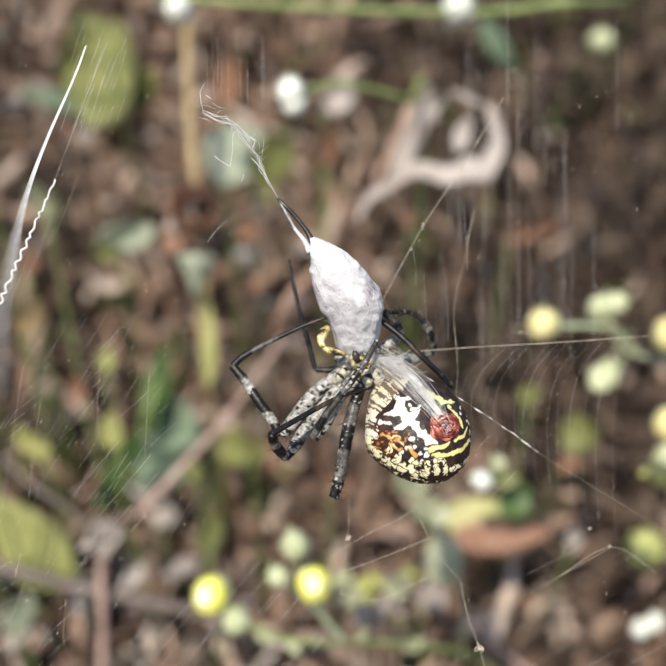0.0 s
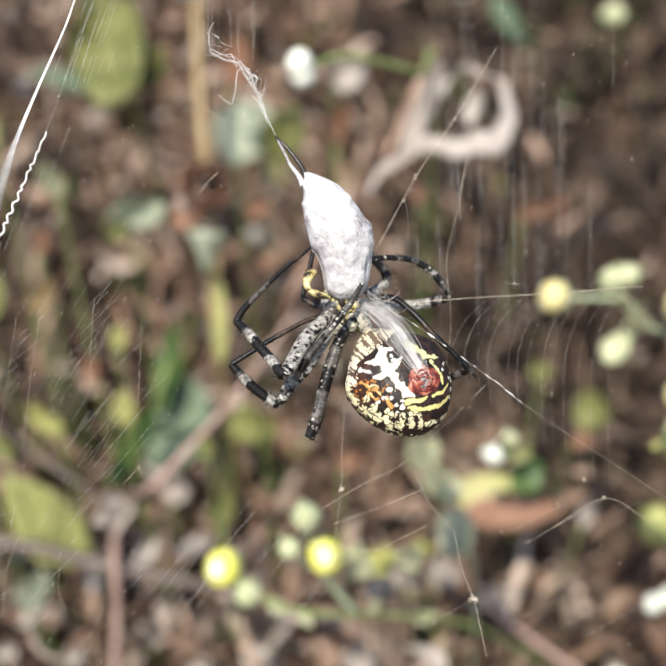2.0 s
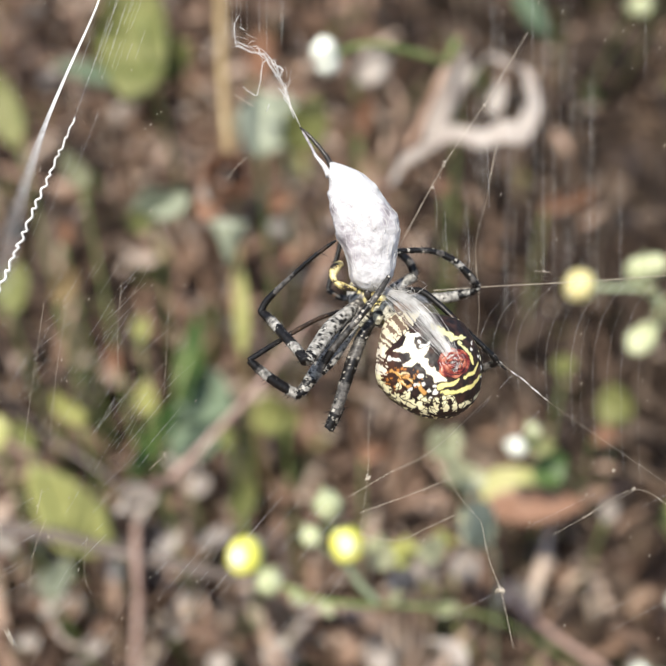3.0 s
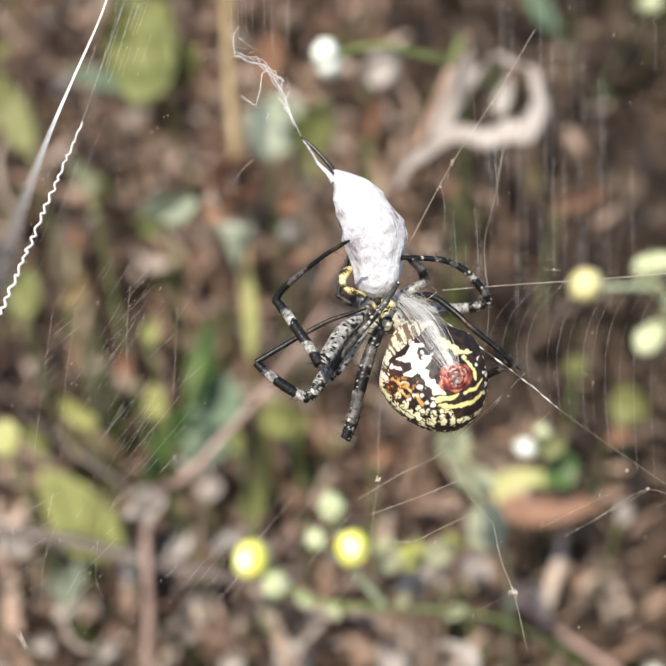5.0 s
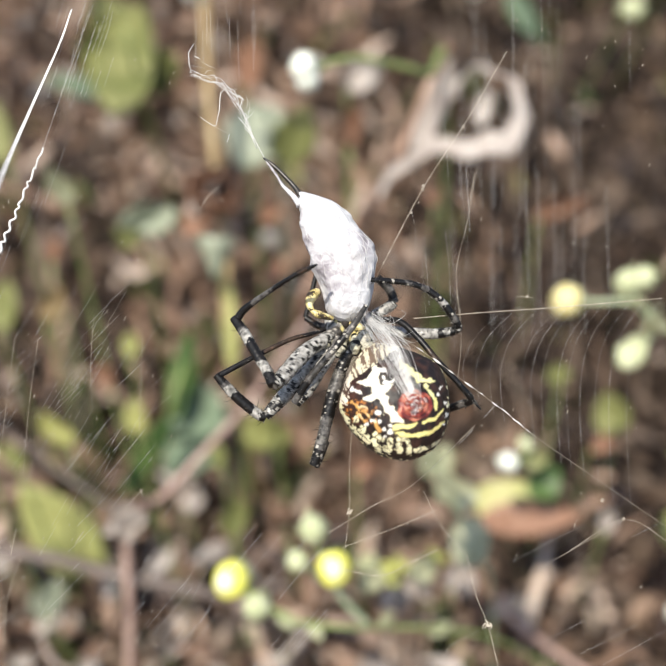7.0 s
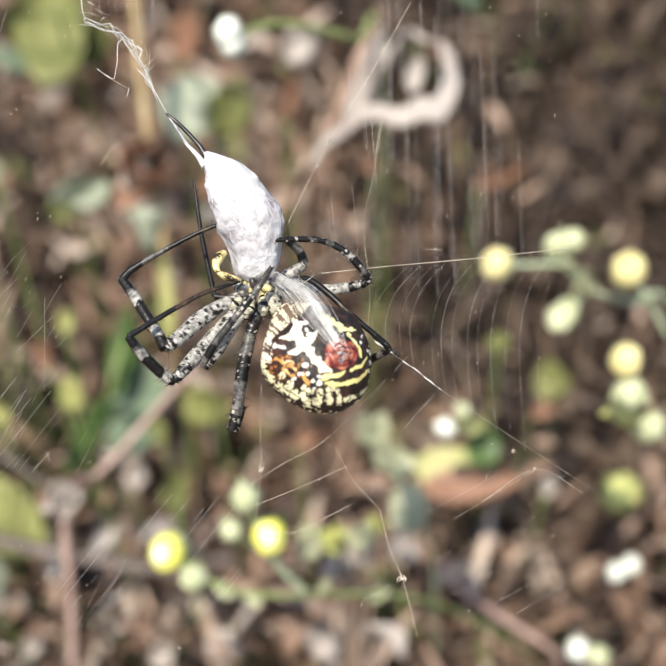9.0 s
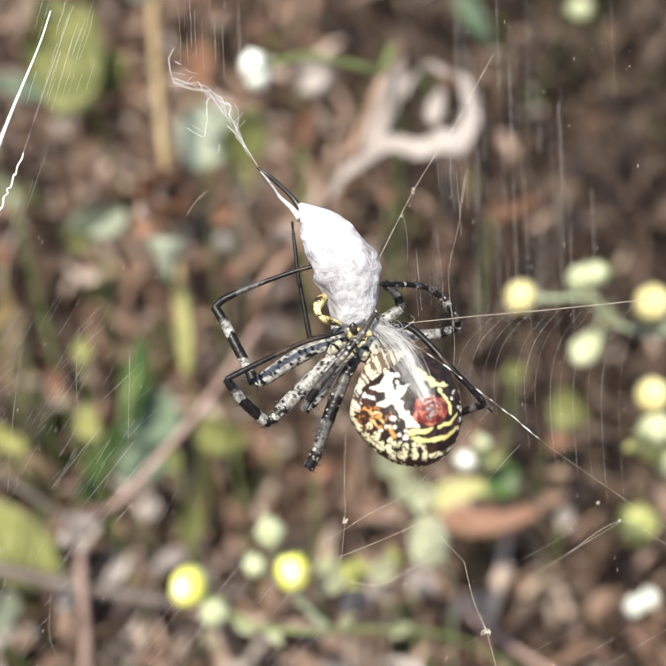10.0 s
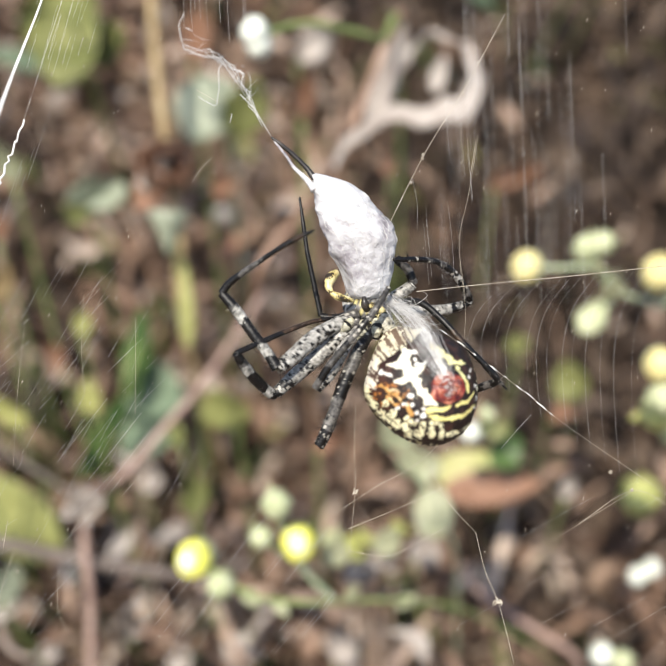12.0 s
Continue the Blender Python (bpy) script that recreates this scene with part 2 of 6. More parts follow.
def aim(base, tip, normal):
    """A pose at base whose +y runs to tip and whose +z leans to normal."""
    y = (Vector(tip) - Vector(base)).normalized()
    x = y.cross(Vector(normal)).normalized()
    z = x.cross(y)
    return Matrix.Translation(base) @ Matrix((x, y, z)).transposed().to_4x4()


# ---- the bank ----
def bank(x, y):
    """Height of the ground: flat, then a bank, then level to the horizon."""
    t = min(max((y - 0.16) / 0.55, 0.0), 1.0)
    s = t * t * (3 - 2 * t)
    near = math.exp(-((x / 0.9) ** 2 + ((y - 0.4) / 0.9) ** 2))
    return 0.34 * s + near * 0.02 * noise.noise((x * 14, y * 14, 0.3)) + near * 0.006 * noise.noise((x * 60, y * 60, 1.3))


def build_ground():
    s = Shape()
    g = np.concatenate([-np.geomspace(40, 0.8, 14), np.linspace(-0.7, 0.7, 71), np.geomspace(0.8, 40, 14)])
    h = np.concatenate([-np.geomspace(40, 0.5, 14), np.linspace(-0.4, 1.2, 81), np.geomspace(1.4, 60, 14)])
    verts = [(x, y, bank(x, y)) for y in h for x in g]
    n = len(g)
    s.add(verts, [(i * n + j, i * n + j + 1, (i + 1) * n + j + 1, (i + 1) * n + j) for i in range(len(h) - 1) for j in range(n - 1)])
    tagged(part("ground", s, SOIL), "dark crumbly soil of a sunlit bank", "soil", kind="structure")


def build_litter():
    dead, fading, sticks, dark_shade, bleached = Shape(), Shape(), Shape(), Shape(), Shape()
    blades = [leaf_points(1, w, c, f, rows=6, cols=5, wave=0.22, seed=k)
              for k, (w, c, f) in enumerate([(0.38, 0.6, 0.4), (0.3, 0.9, 0.6), (0.45, -0.6, 0.3), (0.22, 1.0, 0.6), (0.5, 0.5, 0.3), (0.28, -0.9, 0.5)])]
    for k in range(17500):
        x, y = rng.uniform(-0.34, 0.34), rng.uniform(0.1, 0.72)
        lift = rng.exponential(0.02)
        size = rng.uniform(0.006, 0.017) if k % 8 else rng.uniform(0.017, 0.031) * (0.7 if x > 0.03 and y < 0.24 else 1)
        pts, faces = blades[k % 6]
        m = pose(x, y, bank(x, y) + 0.004 + min(lift, 0.085) * (0.35 if size > 0.017 else 1), *rng.uniform(0, 360, 3)) @ Matrix.Diagonal((size, size, size, 1))
        # noise plus hand-set spots: positive ones paint shade, negative ones favour pale leaves
        shade_bias = (1.3 * noise.noise((x * 11, y * 11, 3.0)) + 2.8 * math.exp(-(((x - 0.11) / 0.085) ** 2 + ((y - 0.33) / 0.14) ** 2))
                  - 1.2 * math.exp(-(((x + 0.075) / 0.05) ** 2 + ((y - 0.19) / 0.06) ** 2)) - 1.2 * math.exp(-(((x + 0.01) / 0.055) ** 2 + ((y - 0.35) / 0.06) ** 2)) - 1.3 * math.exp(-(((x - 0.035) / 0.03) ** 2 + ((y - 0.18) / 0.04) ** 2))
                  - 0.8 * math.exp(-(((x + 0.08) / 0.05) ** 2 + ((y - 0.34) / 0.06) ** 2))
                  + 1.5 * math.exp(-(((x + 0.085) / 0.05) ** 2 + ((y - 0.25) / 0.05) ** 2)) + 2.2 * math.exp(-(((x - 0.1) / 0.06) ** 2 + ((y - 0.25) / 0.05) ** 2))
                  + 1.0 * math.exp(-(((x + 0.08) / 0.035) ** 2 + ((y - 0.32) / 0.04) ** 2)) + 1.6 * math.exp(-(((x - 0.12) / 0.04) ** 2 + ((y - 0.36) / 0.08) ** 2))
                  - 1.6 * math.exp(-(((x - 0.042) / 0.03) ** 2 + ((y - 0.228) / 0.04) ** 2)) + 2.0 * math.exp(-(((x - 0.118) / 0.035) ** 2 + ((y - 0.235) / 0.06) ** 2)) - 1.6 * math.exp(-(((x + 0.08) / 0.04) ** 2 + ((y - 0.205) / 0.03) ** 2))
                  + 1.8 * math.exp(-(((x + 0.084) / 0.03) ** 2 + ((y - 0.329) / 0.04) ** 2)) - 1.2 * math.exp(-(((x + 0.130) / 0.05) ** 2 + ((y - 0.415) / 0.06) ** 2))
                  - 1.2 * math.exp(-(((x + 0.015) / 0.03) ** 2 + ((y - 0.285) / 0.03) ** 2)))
        (fading if k % 17 == 0 else bleached if size < 0.02 and shade_bias < 0.4 and (k % 19 == 0 or shade_bias < -0.4 and k % 5 == 0) else dark_shade if shade_bias > 0.22 and k % 9 else dead).add(turned(pts, m), faces)
    # thinner cover farther along the bank
    for k in range(2600):
        x, y = rng.uniform(-1.6, 1.6), rng.uniform(-0.5, 1.5)
        if abs(x) < 0.33 and 0.1 < y < 0.7 or abs(x) < 0.16 and -0.12 < y < 0.12:
            continue
        size = rng.uniform(0.025, 0.06)
        pts, faces = blades[k % 6]
        m = pose(x, y, bank(x, y) + 0.006, *rng.uniform(0, 360, 3)) @ Matrix.Diagonal((size, size, size, 1))
        (dark_shade if k % 4 == 0 else fading if k % 9 == 0 else dead).add(turned(pts, m), faces)
    # narrow withered blades that stand and lean among the rest
    narrow = [leaf_points(1, w, c, f, rows=7, cols=4, wave=0.2, seed=20 + k) for k, (w, c, f) in enumerate([(0.12, 0.4, 0.5), (0.16, 0.7, 0.4), (0.1, -0.4, 0.6), (0.15, 0.9, 0.5)])]
    for k in range(3600):
        x, y = rng.uniform(-0.3, 0.3), rng.uniform(0.13, 0.6)
        size = rng.uniform(0.02, 0.045)
        pts, faces = narrow[k % 4]
        m = pose(x, y, bank(x, y) + rng.uniform(0, 0.035), 90 + rng.normal(0, 24), rng.normal(0, 20), rng.uniform(0, 360)) @ Matrix.Diagonal((size, size, size, 1))
        # most blades on the right go dark, for the same painted shade
        (fading if k % 14 == 0 and x < 0.08 else dark_shade if k % 9 == 1 or x > 0.03 and y > 0.22 and (k % 4 or x > 0.08) else dead).add(turned(pts, m), faces)
    for k in range(900):
        x, y = rng.uniform(-0.34, 0.34), rng.uniform(0.14, 0.7)
        base = np.array((x, y, bank(x, y) - 0.003))
        lean = rng.normal(0, 0.35, 2) if k % 3 else rng.normal(0, 1.6, 2)
        way = np.array((lean[0], lean[1], 1.0))
        way /= np.linalg.norm(way)
        long = rng.uniform(0.02, 0.085)
        bow = rng.normal(0, 0.12, 3) * long
        tube(sticks, smooth_path([base, base + way * long * 0.5 + bow, base + way * long], 6), [rng.uniform(0.0004, 0.0013), 0.0003], 5)
    tagged(part("leaf_litter", dead, LITTER), "thick litter of curled dry brown leaves on the bank", "leaf litter", kind="stuff")
    tagged(part("bleached_leaves", bleached, BEIGE_LEAF), "pale sun-bleached dry leaves among the litter", "leaves", kind="stuff")
    tagged(part("dark_shade_leaves", dark_shade, DARK_SHADE_LEAF), "dark brown leaves, some scattered, most massed to paint shaded recesses of the bank", "leaves", kind="stuff")
    tagged(part("fading_leaves", fading, DRY_GREEN), "scattered olive and yellowing leaves among the litter", "leaves", kind="stuff")
    tagged(part("dry_stalks", sticks, STRAW), "thin dry straw-coloured stalks standing in the litter", "stalks", kind="stuff")


# ---- herbs ----
TOWARDS = (0, -0.8, 0.6)      # where most leaves and flowers face, out from the bank


def foot_of(p):
    return (p[0] + 0.004, p[1] + 0.012, bank(p[0] + 0.004, p[1] + 0.012) - 0.002)


def stem(parent, points, r0, r1, mat, label="", name="stem"):
    o = parent.matrix_world.translation
    s = Shape()
    tube(s, smooth_path([Vector(p) - o for p in points], 6 * len(points)), [r0, r1], 8, wobble=0.15)
    return part(name, s, mat, parent, label)


def blade(parent, base, tip, width, mat, facing=TOWARDS, curl=0.25, fold=0.2, label="", seed=1, wave=0.05, name="leaf"):
    o = parent.matrix_world.translation
    pts, faces = leaf_points((Vector(tip) - Vector(base)).length, width, curl, fold, rows=12, cols=9, seed=seed, wave=wave)
    return part(name, Shape().add(turned(pts, aim(Vector(base) - o, Vector(tip) - o, facing)), faces), mat, parent, label)


def lathe(profile, m, k, lobes=0, depth=0.0, rough=0.0):
    """A solid of revolution along +z with lobed, uneven sides, closed at both ends."""
    v = []
    for i, (a, b) in enumerate(profile):
        for j in range(k):
            t = 2 * math.pi * (j + 0.5 * (i % 2)) / k
            r = a * (1 + depth * math.cos(lobes * t + 1.3 * i) + rough * (rng.random() - 0.5))
            v.append((r * math.cos(t), r * math.sin(t), b + a * rough * 0.5 * (rng.random() - 0.5)))
    n = len(profile)
    f = [(i * k + j, i * k + (j + 1) % k, (i + 1) * k + (j + 1) % k, (i + 1) * k + j) for i in range(n - 1) for j in range(k)]
    return Shape().add(turned(v, m), f + [tuple(range(k))[::-1], tuple((n - 1) * k + j for j in range(k))])


def flower_head(parent, at, r, mat, up=(0.1, -0.6, 0.8), label="", name="flower_head"):
    """A dome of crowded florets over a cup of bracts."""
    o = parent.matrix_world.translation
    m = Matrix.Translation(Vector(at) - o) @ Vector(up).normalized().to_track_quat("Z", "Y").to_matrix().to_4x4()
    prof = [(r * a, r * b) for a, b in ((0.3, -0.75), (0.75, -0.6), (0.95, -0.3), (1.0, 0.0), (0.97, 0.25), (0.86, 0.5), (0.66, 0.72), (0.4, 0.88), (0.12, 0.95))]
    m = m @ Matrix.Diagonal((0.88, 1.0, 0.95, 1))
    head = part(name, lathe(prof, m, 28, 0, 0, 0.16), mat, parent, label)
    # added pale cap: the blown-out highlight at the centre of a yellow head
    if mat is YELLOW:
        glare = [(r * a, r * b) for a, b in ((0.5, 0.75), (0.52, 0.9), (0.4, 1.02), (0.2, 1.08), (0.03, 1.1))]
        part("floret_highlight", lathe(glare, m, 18, 0, 0, 0.2), HIGHLIGHT_YELLOW, head)
    cup = [(r * a, r * b) for a, b in ((0.16, -1.75), (0.5, -1.55), (0.85, -1.1), (1.0, -0.6), (0.92, -0.2), (0.8, -0.25))]
    part("involucre", lathe(cup, m, 22, 11, 0.07, 0.04), PALE_BUD, head)
    return head


def bud(parent, at, r, mat, up=(0.1, -0.5, 0.85), stretch=1.3, label="", name="bud"):
    """A closed, uneven bud, narrower towards its stalk, in a few loose bracts."""
    o = parent.matrix_world.translation
    m = Matrix.Translation(Vector(at) - o) @ Vector(up).normalized().to_track_quat("Z", "Y").to_matrix().to_4x4()
    prof = [(r * a, r * stretch * b) for a, b in ((0.14, -1.15), (0.4, -0.95), (0.68, -0.6), (0.9, -0.2), (0.95, 0.15), (0.85, 0.45), (0.68, 0.7), (0.4, 0.9), (0.15, 1.0))]
    ob = part(name, lathe(prof, m, 20, 5, 0.13, 0.1), mat, parent, label)
    for q in range(3):
        pts, faces = leaf_points(r * rng.uniform(1.5, 2.4), r * rng.uniform(0.6, 0.9), 0.3, 0.3, rows=6, cols=4, seed=q)
        part("bract", Shape().add(turned(pts, m @ pose(0, 0, -1.1 * r * stretch, 0, 0, 120 * q + rng.uniform(-30, 30)) @ pose(0, r * 0.15, 0, rng.uniform(30, 60), 0, 0)), faces), mat, ob)
    return ob


def tuft(parent, at, size, mat, name="leaf_tuft"):
    """A loose tuft of small crumpled leaves."""
    o = Vector(at) - parent.matrix_world.translation
    for q in range(5):
        d = Vector((rng.normal(0, 0.7), -0.5, rng.normal(0.2, 0.6))).normalized()
        pts, faces = leaf_points(size * rng.uniform(0.8, 1.3), size * rng.uniform(0.4, 0.8), rng.uniform(0.2, 0.7), 0.35, rows=7, cols=5, wave=0.15, seed=q)
        part(name, Shape().add(turned(pts, aim(o, o + d, (rng.normal(0, 0.4), -0.8, 0.5))), faces), mat, parent)


def yellow_herb():
    h = thing("flowering_herb", foot_of((0.0831, 0.168, 0.031)), "low downy herb with bright yellow flower heads and pale buds", "herb")
    stem(h, [(-0.0146, 0.1254, 0.1211), (-0.0103, 0.1227, 0.1205), (-0.0049, 0.1201, 0.1181), (0.0059, 0.1215, 0.1144), (0.0183, 0.1264, 0.109), (0.0309, 0.1318, 0.1013), (0.042, 0.138, 0.0896), (0.06, 0.1455, 0.068), h.matrix_world.translation], 0.0005, 0.0003, GREEN_STEM)
    stem(h, [(0.0028, 0.1203, 0.1284), (0.0043, 0.1212, 0.122), (0.0091, 0.1224, 0.114)], 0.000496, 0.00062, PALE_STEM)
    stem(h, [(-0.0007, 0.1184, 0.1391), (0.0004, 0.122, 0.1313), (0.0039, 0.1224, 0.1219)], 0.000434, 0.000558, PALE_STEM)
    stem(h, [(-0.0032, 0.1184, 0.1331), (-0.0007, 0.1205, 0.1287), (0.0041, 0.1224, 0.1221)], 0.000434, 0.000558, PALE_STEM)
    flower_head(h, (-0.0156, 0.1252, 0.1228), 0.0034398, YELLOW, (-0.35, -0.75, 0.55), "bright yellow button flower head")
    flower_head(h, (0.0028, 0.1195, 0.131), 0.003276, YELLOW, (0.0, -0.8, 0.6), "bright yellow button flower head")
    bud(h, (-0.0006, 0.1174, 0.1413), 0.0025272, PALE_BUD)
    bud(h, (-0.0033, 0.1178, 0.1341), 0.0020218, PALE_BUD)
    bud(h, (-0.0107, 0.1214, 0.1202), 0.0025272, PALE_BUD, (-0.2, -0.6, 0.3))
    blade(h, (-0.0073, 0.1216, 0.1185), (-0.0038, 0.1193, 0.1166), 0.0026, PALE_LEAF)
    blade(h, (0.004, 0.1231, 0.1232), (0.0051, 0.1254, 0.1332), 0.0032, OLIVE)
    for a, b, w in (((-0.0019, 0.1213, 0.1161), (0.0012, 0.1181, 0.1146), 0.0022), ((0.0095, 0.1261, 0.1184), (0.0102, 0.1279, 0.1255), 0.0048), ((0.0187, 0.1328, 0.1141), (0.0217, 0.1344, 0.1208), 0.005), ((0.0115, 0.1229, 0.1129), (0.0137, 0.1234, 0.1178), 0.002), ((0.0214, 0.1293, 0.104), (0.0261, 0.1291, 0.1076), 0.0024)):
        blade(h, a, b, w, PALE_LEAF)


def cream_herb():
    h = thing("budding_herb", foot_of((0.153, 0.2155, 0.0933)), "downy herb with cream flower heads and pale green buds", "herb")
    stem(h, [(0.046, 0.1484, 0.167), (0.0505, 0.1492, 0.1664), (0.0582, 0.1508, 0.1652), (0.0628, 0.1505, 0.1607), (0.0749, 0.1577, 0.1532), (0.0943, 0.1725, 0.1387), h.matrix_world.translation], 0.0005, 0.0006, PALE_STEM)
    stem(h, [(0.0568, 0.1521, 0.1674), (0.0597, 0.1507, 0.165), (0.0632, 0.1505, 0.1607)], 0.000496, 0.00062, PALE_STEM)
    stem(h, [(0.0589, 0.148, 0.1563), (0.0616, 0.1493, 0.1587), (0.0634, 0.1502, 0.1602)], 0.000434, 0.00062, PALE_STEM)
    flower_head(h, (0.0446, 0.1476, 0.1676), 0.0030303, CREAM, (-0.5, -0.7, 0.4), "cream-yellow flower head")
    bud(h, (0.0568, 0.1527, 0.1684), 0.0025, PALE_BUD)
    bud(h, (0.0597, 0.153, 0.1691), 0.0023, PALE_BUD)
    bud(h, (0.0583, 0.148, 0.1563), 0.0027799, PALE_BUD, (-0.5, -0.5, -0.3), 1.4)
    blade(h, (0.0624, 0.1509, 0.1614), (0.0598, 0.1485, 0.1653), 0.005, PALE_LEAF)
    flower_head(h, (0.0691, 0.1477, 0.1658), 0.0034398, CREAM, (-0.3, -0.6, 0.8), "cream-white flower head")
    stem(h, [(0.0695, 0.1482, 0.1647), (0.075, 0.1489, 0.158), (0.0804, 0.15, 0.1498)], 0.000496, 0.00062, PALE_STEM)
    tuft(h, (0.0628, 0.1503, 0.1604), 0.005, PALE_LEAF)
    tuft(h, (0.0586, 0.1511, 0.1657), 0.0035, PALE_LEAF)


def side_herb():
    h = thing("flowering_herb", foot_of((0.1402, 0.1926, 0.0736)), "downy herb with a crowded cluster of pale yellow flower heads", "herb")
    top = (0.0723, 0.1366, 0.1465)
    stem(h, [top, (0.0761, 0.1379, 0.1388), (0.0924, 0.1502, 0.1202), h.matrix_world.translation], 0.0004, 0.0006, STRAW)
    flower_head(h, (0.0628, 0.1277, 0.1591), 0.0029484, CREAM, (-0.3, -0.8, 0.4), "pale yellow flower head")
    bud(h, (0.0642, 0.1266, 0.1533), 0.0029, PALE_BUD, (-0.3, -0.8, 0.4), 1.1)
    bud(h, (0.068, 0.135, 0.1438), 0.0031, OLIVE_BUD, (-0.5, -0.6, 0.3), 1.2)
    bud(h, (0.0732, 0.1357, 0.139), 0.0031, PALE_BUD)
    stem(h, [(0.0691, 0.1354, 0.1426), (0.0732, 0.1375, 0.1382), (0.0763, 0.1387, 0.1362)], 0.0004, 0.0006, STRAW)
    stem(h, [(0.0636, 0.1289, 0.1573), (0.0686, 0.1325, 0.1495), (0.074, 0.1378, 0.1428)], 0.0004, 0.0006, STRAW)
    stem(h, [(0.065, 0.1279, 0.1515), (0.0698, 0.1326, 0.1457), (0.0751, 0.1383, 0.1395)], 0.0004, 0.0006, STRAW)
    low = thing("budding_herb", foot_of((0.1141, 0.1784, 0.049)), "herb with fluffy white flowers and a pale olive bud", "herb")
    bud(low, (0.0936, 0.1826, 0.0824), 0.0052229, OLIVE_BUD, (-0.6, -0.5, 0.1), 1.2)
    stem(low, [(0.096, 0.1836, 0.0821), (0.102, 0.1862, 0.0825), (0.1123, 0.1876, 0.0749), (0.1155, 0.1843, 0.0592), low.matrix_world.translation], 0.0004, 0.0006, STRAW)
    flower_head(low, (0.0875, 0.1635, 0.0731), 0.0023, WHITE, (-0.6, -0.5, 0.3), "fluffy white flower head")
    flower_head(low, (0.0921, 0.1658, 0.0732), 0.0023, WHITE, (-0.3, -0.5, 0.6), "fluffy white flower head")
    stem(low, [(0.0921, 0.1664, 0.0702), (0.1007, 0.1691, 0.0629), (0.1164, 0.1825, 0.0462)], 0.0004, 0.0006, STRAW)
    flower_head(low, (0.0691, 0.1371, 0.0775), 0.0025, WHITE, (-0.4, -0.6, 0.5), "fluffy white flower head")
    bud(low, (0.0738, 0.1365, 0.0755), 0.0026, PALE_BUD)
    stem(low, [(0.0714, 0.1361, 0.0757), (0.085, 0.1454, 0.0619), (0.1146, 0.1772, 0.0469)], 0.0004, 0.0006, STRAW)


def white_herb():
    h = thing("white_flowered_herb", foot_of((0.0396, 0.2673, 0.163)), "small white double flower on an arched green stem", "herb")
    stem(h, [(-0.0007, 0.1718, 0.2015), (0.002, 0.1748, 0.2028), (0.0078, 0.1805, 0.2026), (0.0147, 0.185, 0.2004), (0.023, 0.194, 0.1961), (0.0312, 0.2214, 0.1834), h.matrix_world.translation], 0.000558, 0.000806, GREEN_STEM)
    flower_head(h, (-0.0021, 0.1705, 0.2033), 0.0027, WHITE, (-0.3, -0.7, 0.6), "small white flower head")
    flower_head(h, (-0.0015, 0.1706, 0.2012), 0.0025, WHITE, (-0.1, -0.8, 0.2), "small white flower head")
    top = thing("budding_herb", foot_of((0.0996, 0.3723, 0.1648)), "pale buds and a long green leaf on a thin stem", "herb")
    stem(top, [(0.06, 0.3059, 0.1899), (0.0663, 0.313, 0.1821), (0.0836, 0.3412, 0.171), top.matrix_world.translation], 0.000496, 0.000868, GREEN_STEM)
    blade(top, (0.0617, 0.3133, 0.1926), (0.0718, 0.3102, 0.1773), 0.0095, TEAL_LEAF, (0.6, -0.8, 0.3), 0.15)
    bud(top, (0.0967, 0.2951, 0.1911), 0.0038, PALE_BUD, (-0.2, -0.6, 0.5), 1.0)
    stem(top, [(0.0971, 0.2959, 0.1885), (0.1016, 0.3227, 0.179), top.matrix_world.translation], 0.000558, 0.000806, GREEN_STEM)
    across = thing("green_runner", foot_of((0.1196, 0.3806, 0.1792)), "long smooth green stem arching over the herbs", "stem")
    stem(across, [(-0.0329, 0.2153, 0.2129), (-0.0134, 0.2146, 0.2117), (0.0108, 0.2143, 0.2112), (0.0321, 0.2142, 0.2111), (0.047, 0.2147, 0.2119), (0.0646, 0.2159, 0.2139), (0.106, 0.2986, 0.1972), across.matrix_world.translation], 0.000806, 0.000992, GREEN_STEM)
    bud(across, (0.0354, 0.2148, 0.212), 0.0035381, WHITE)
    bud(across, (-0.0268, 0.2137, 0.2101), 0.003, WHITE)


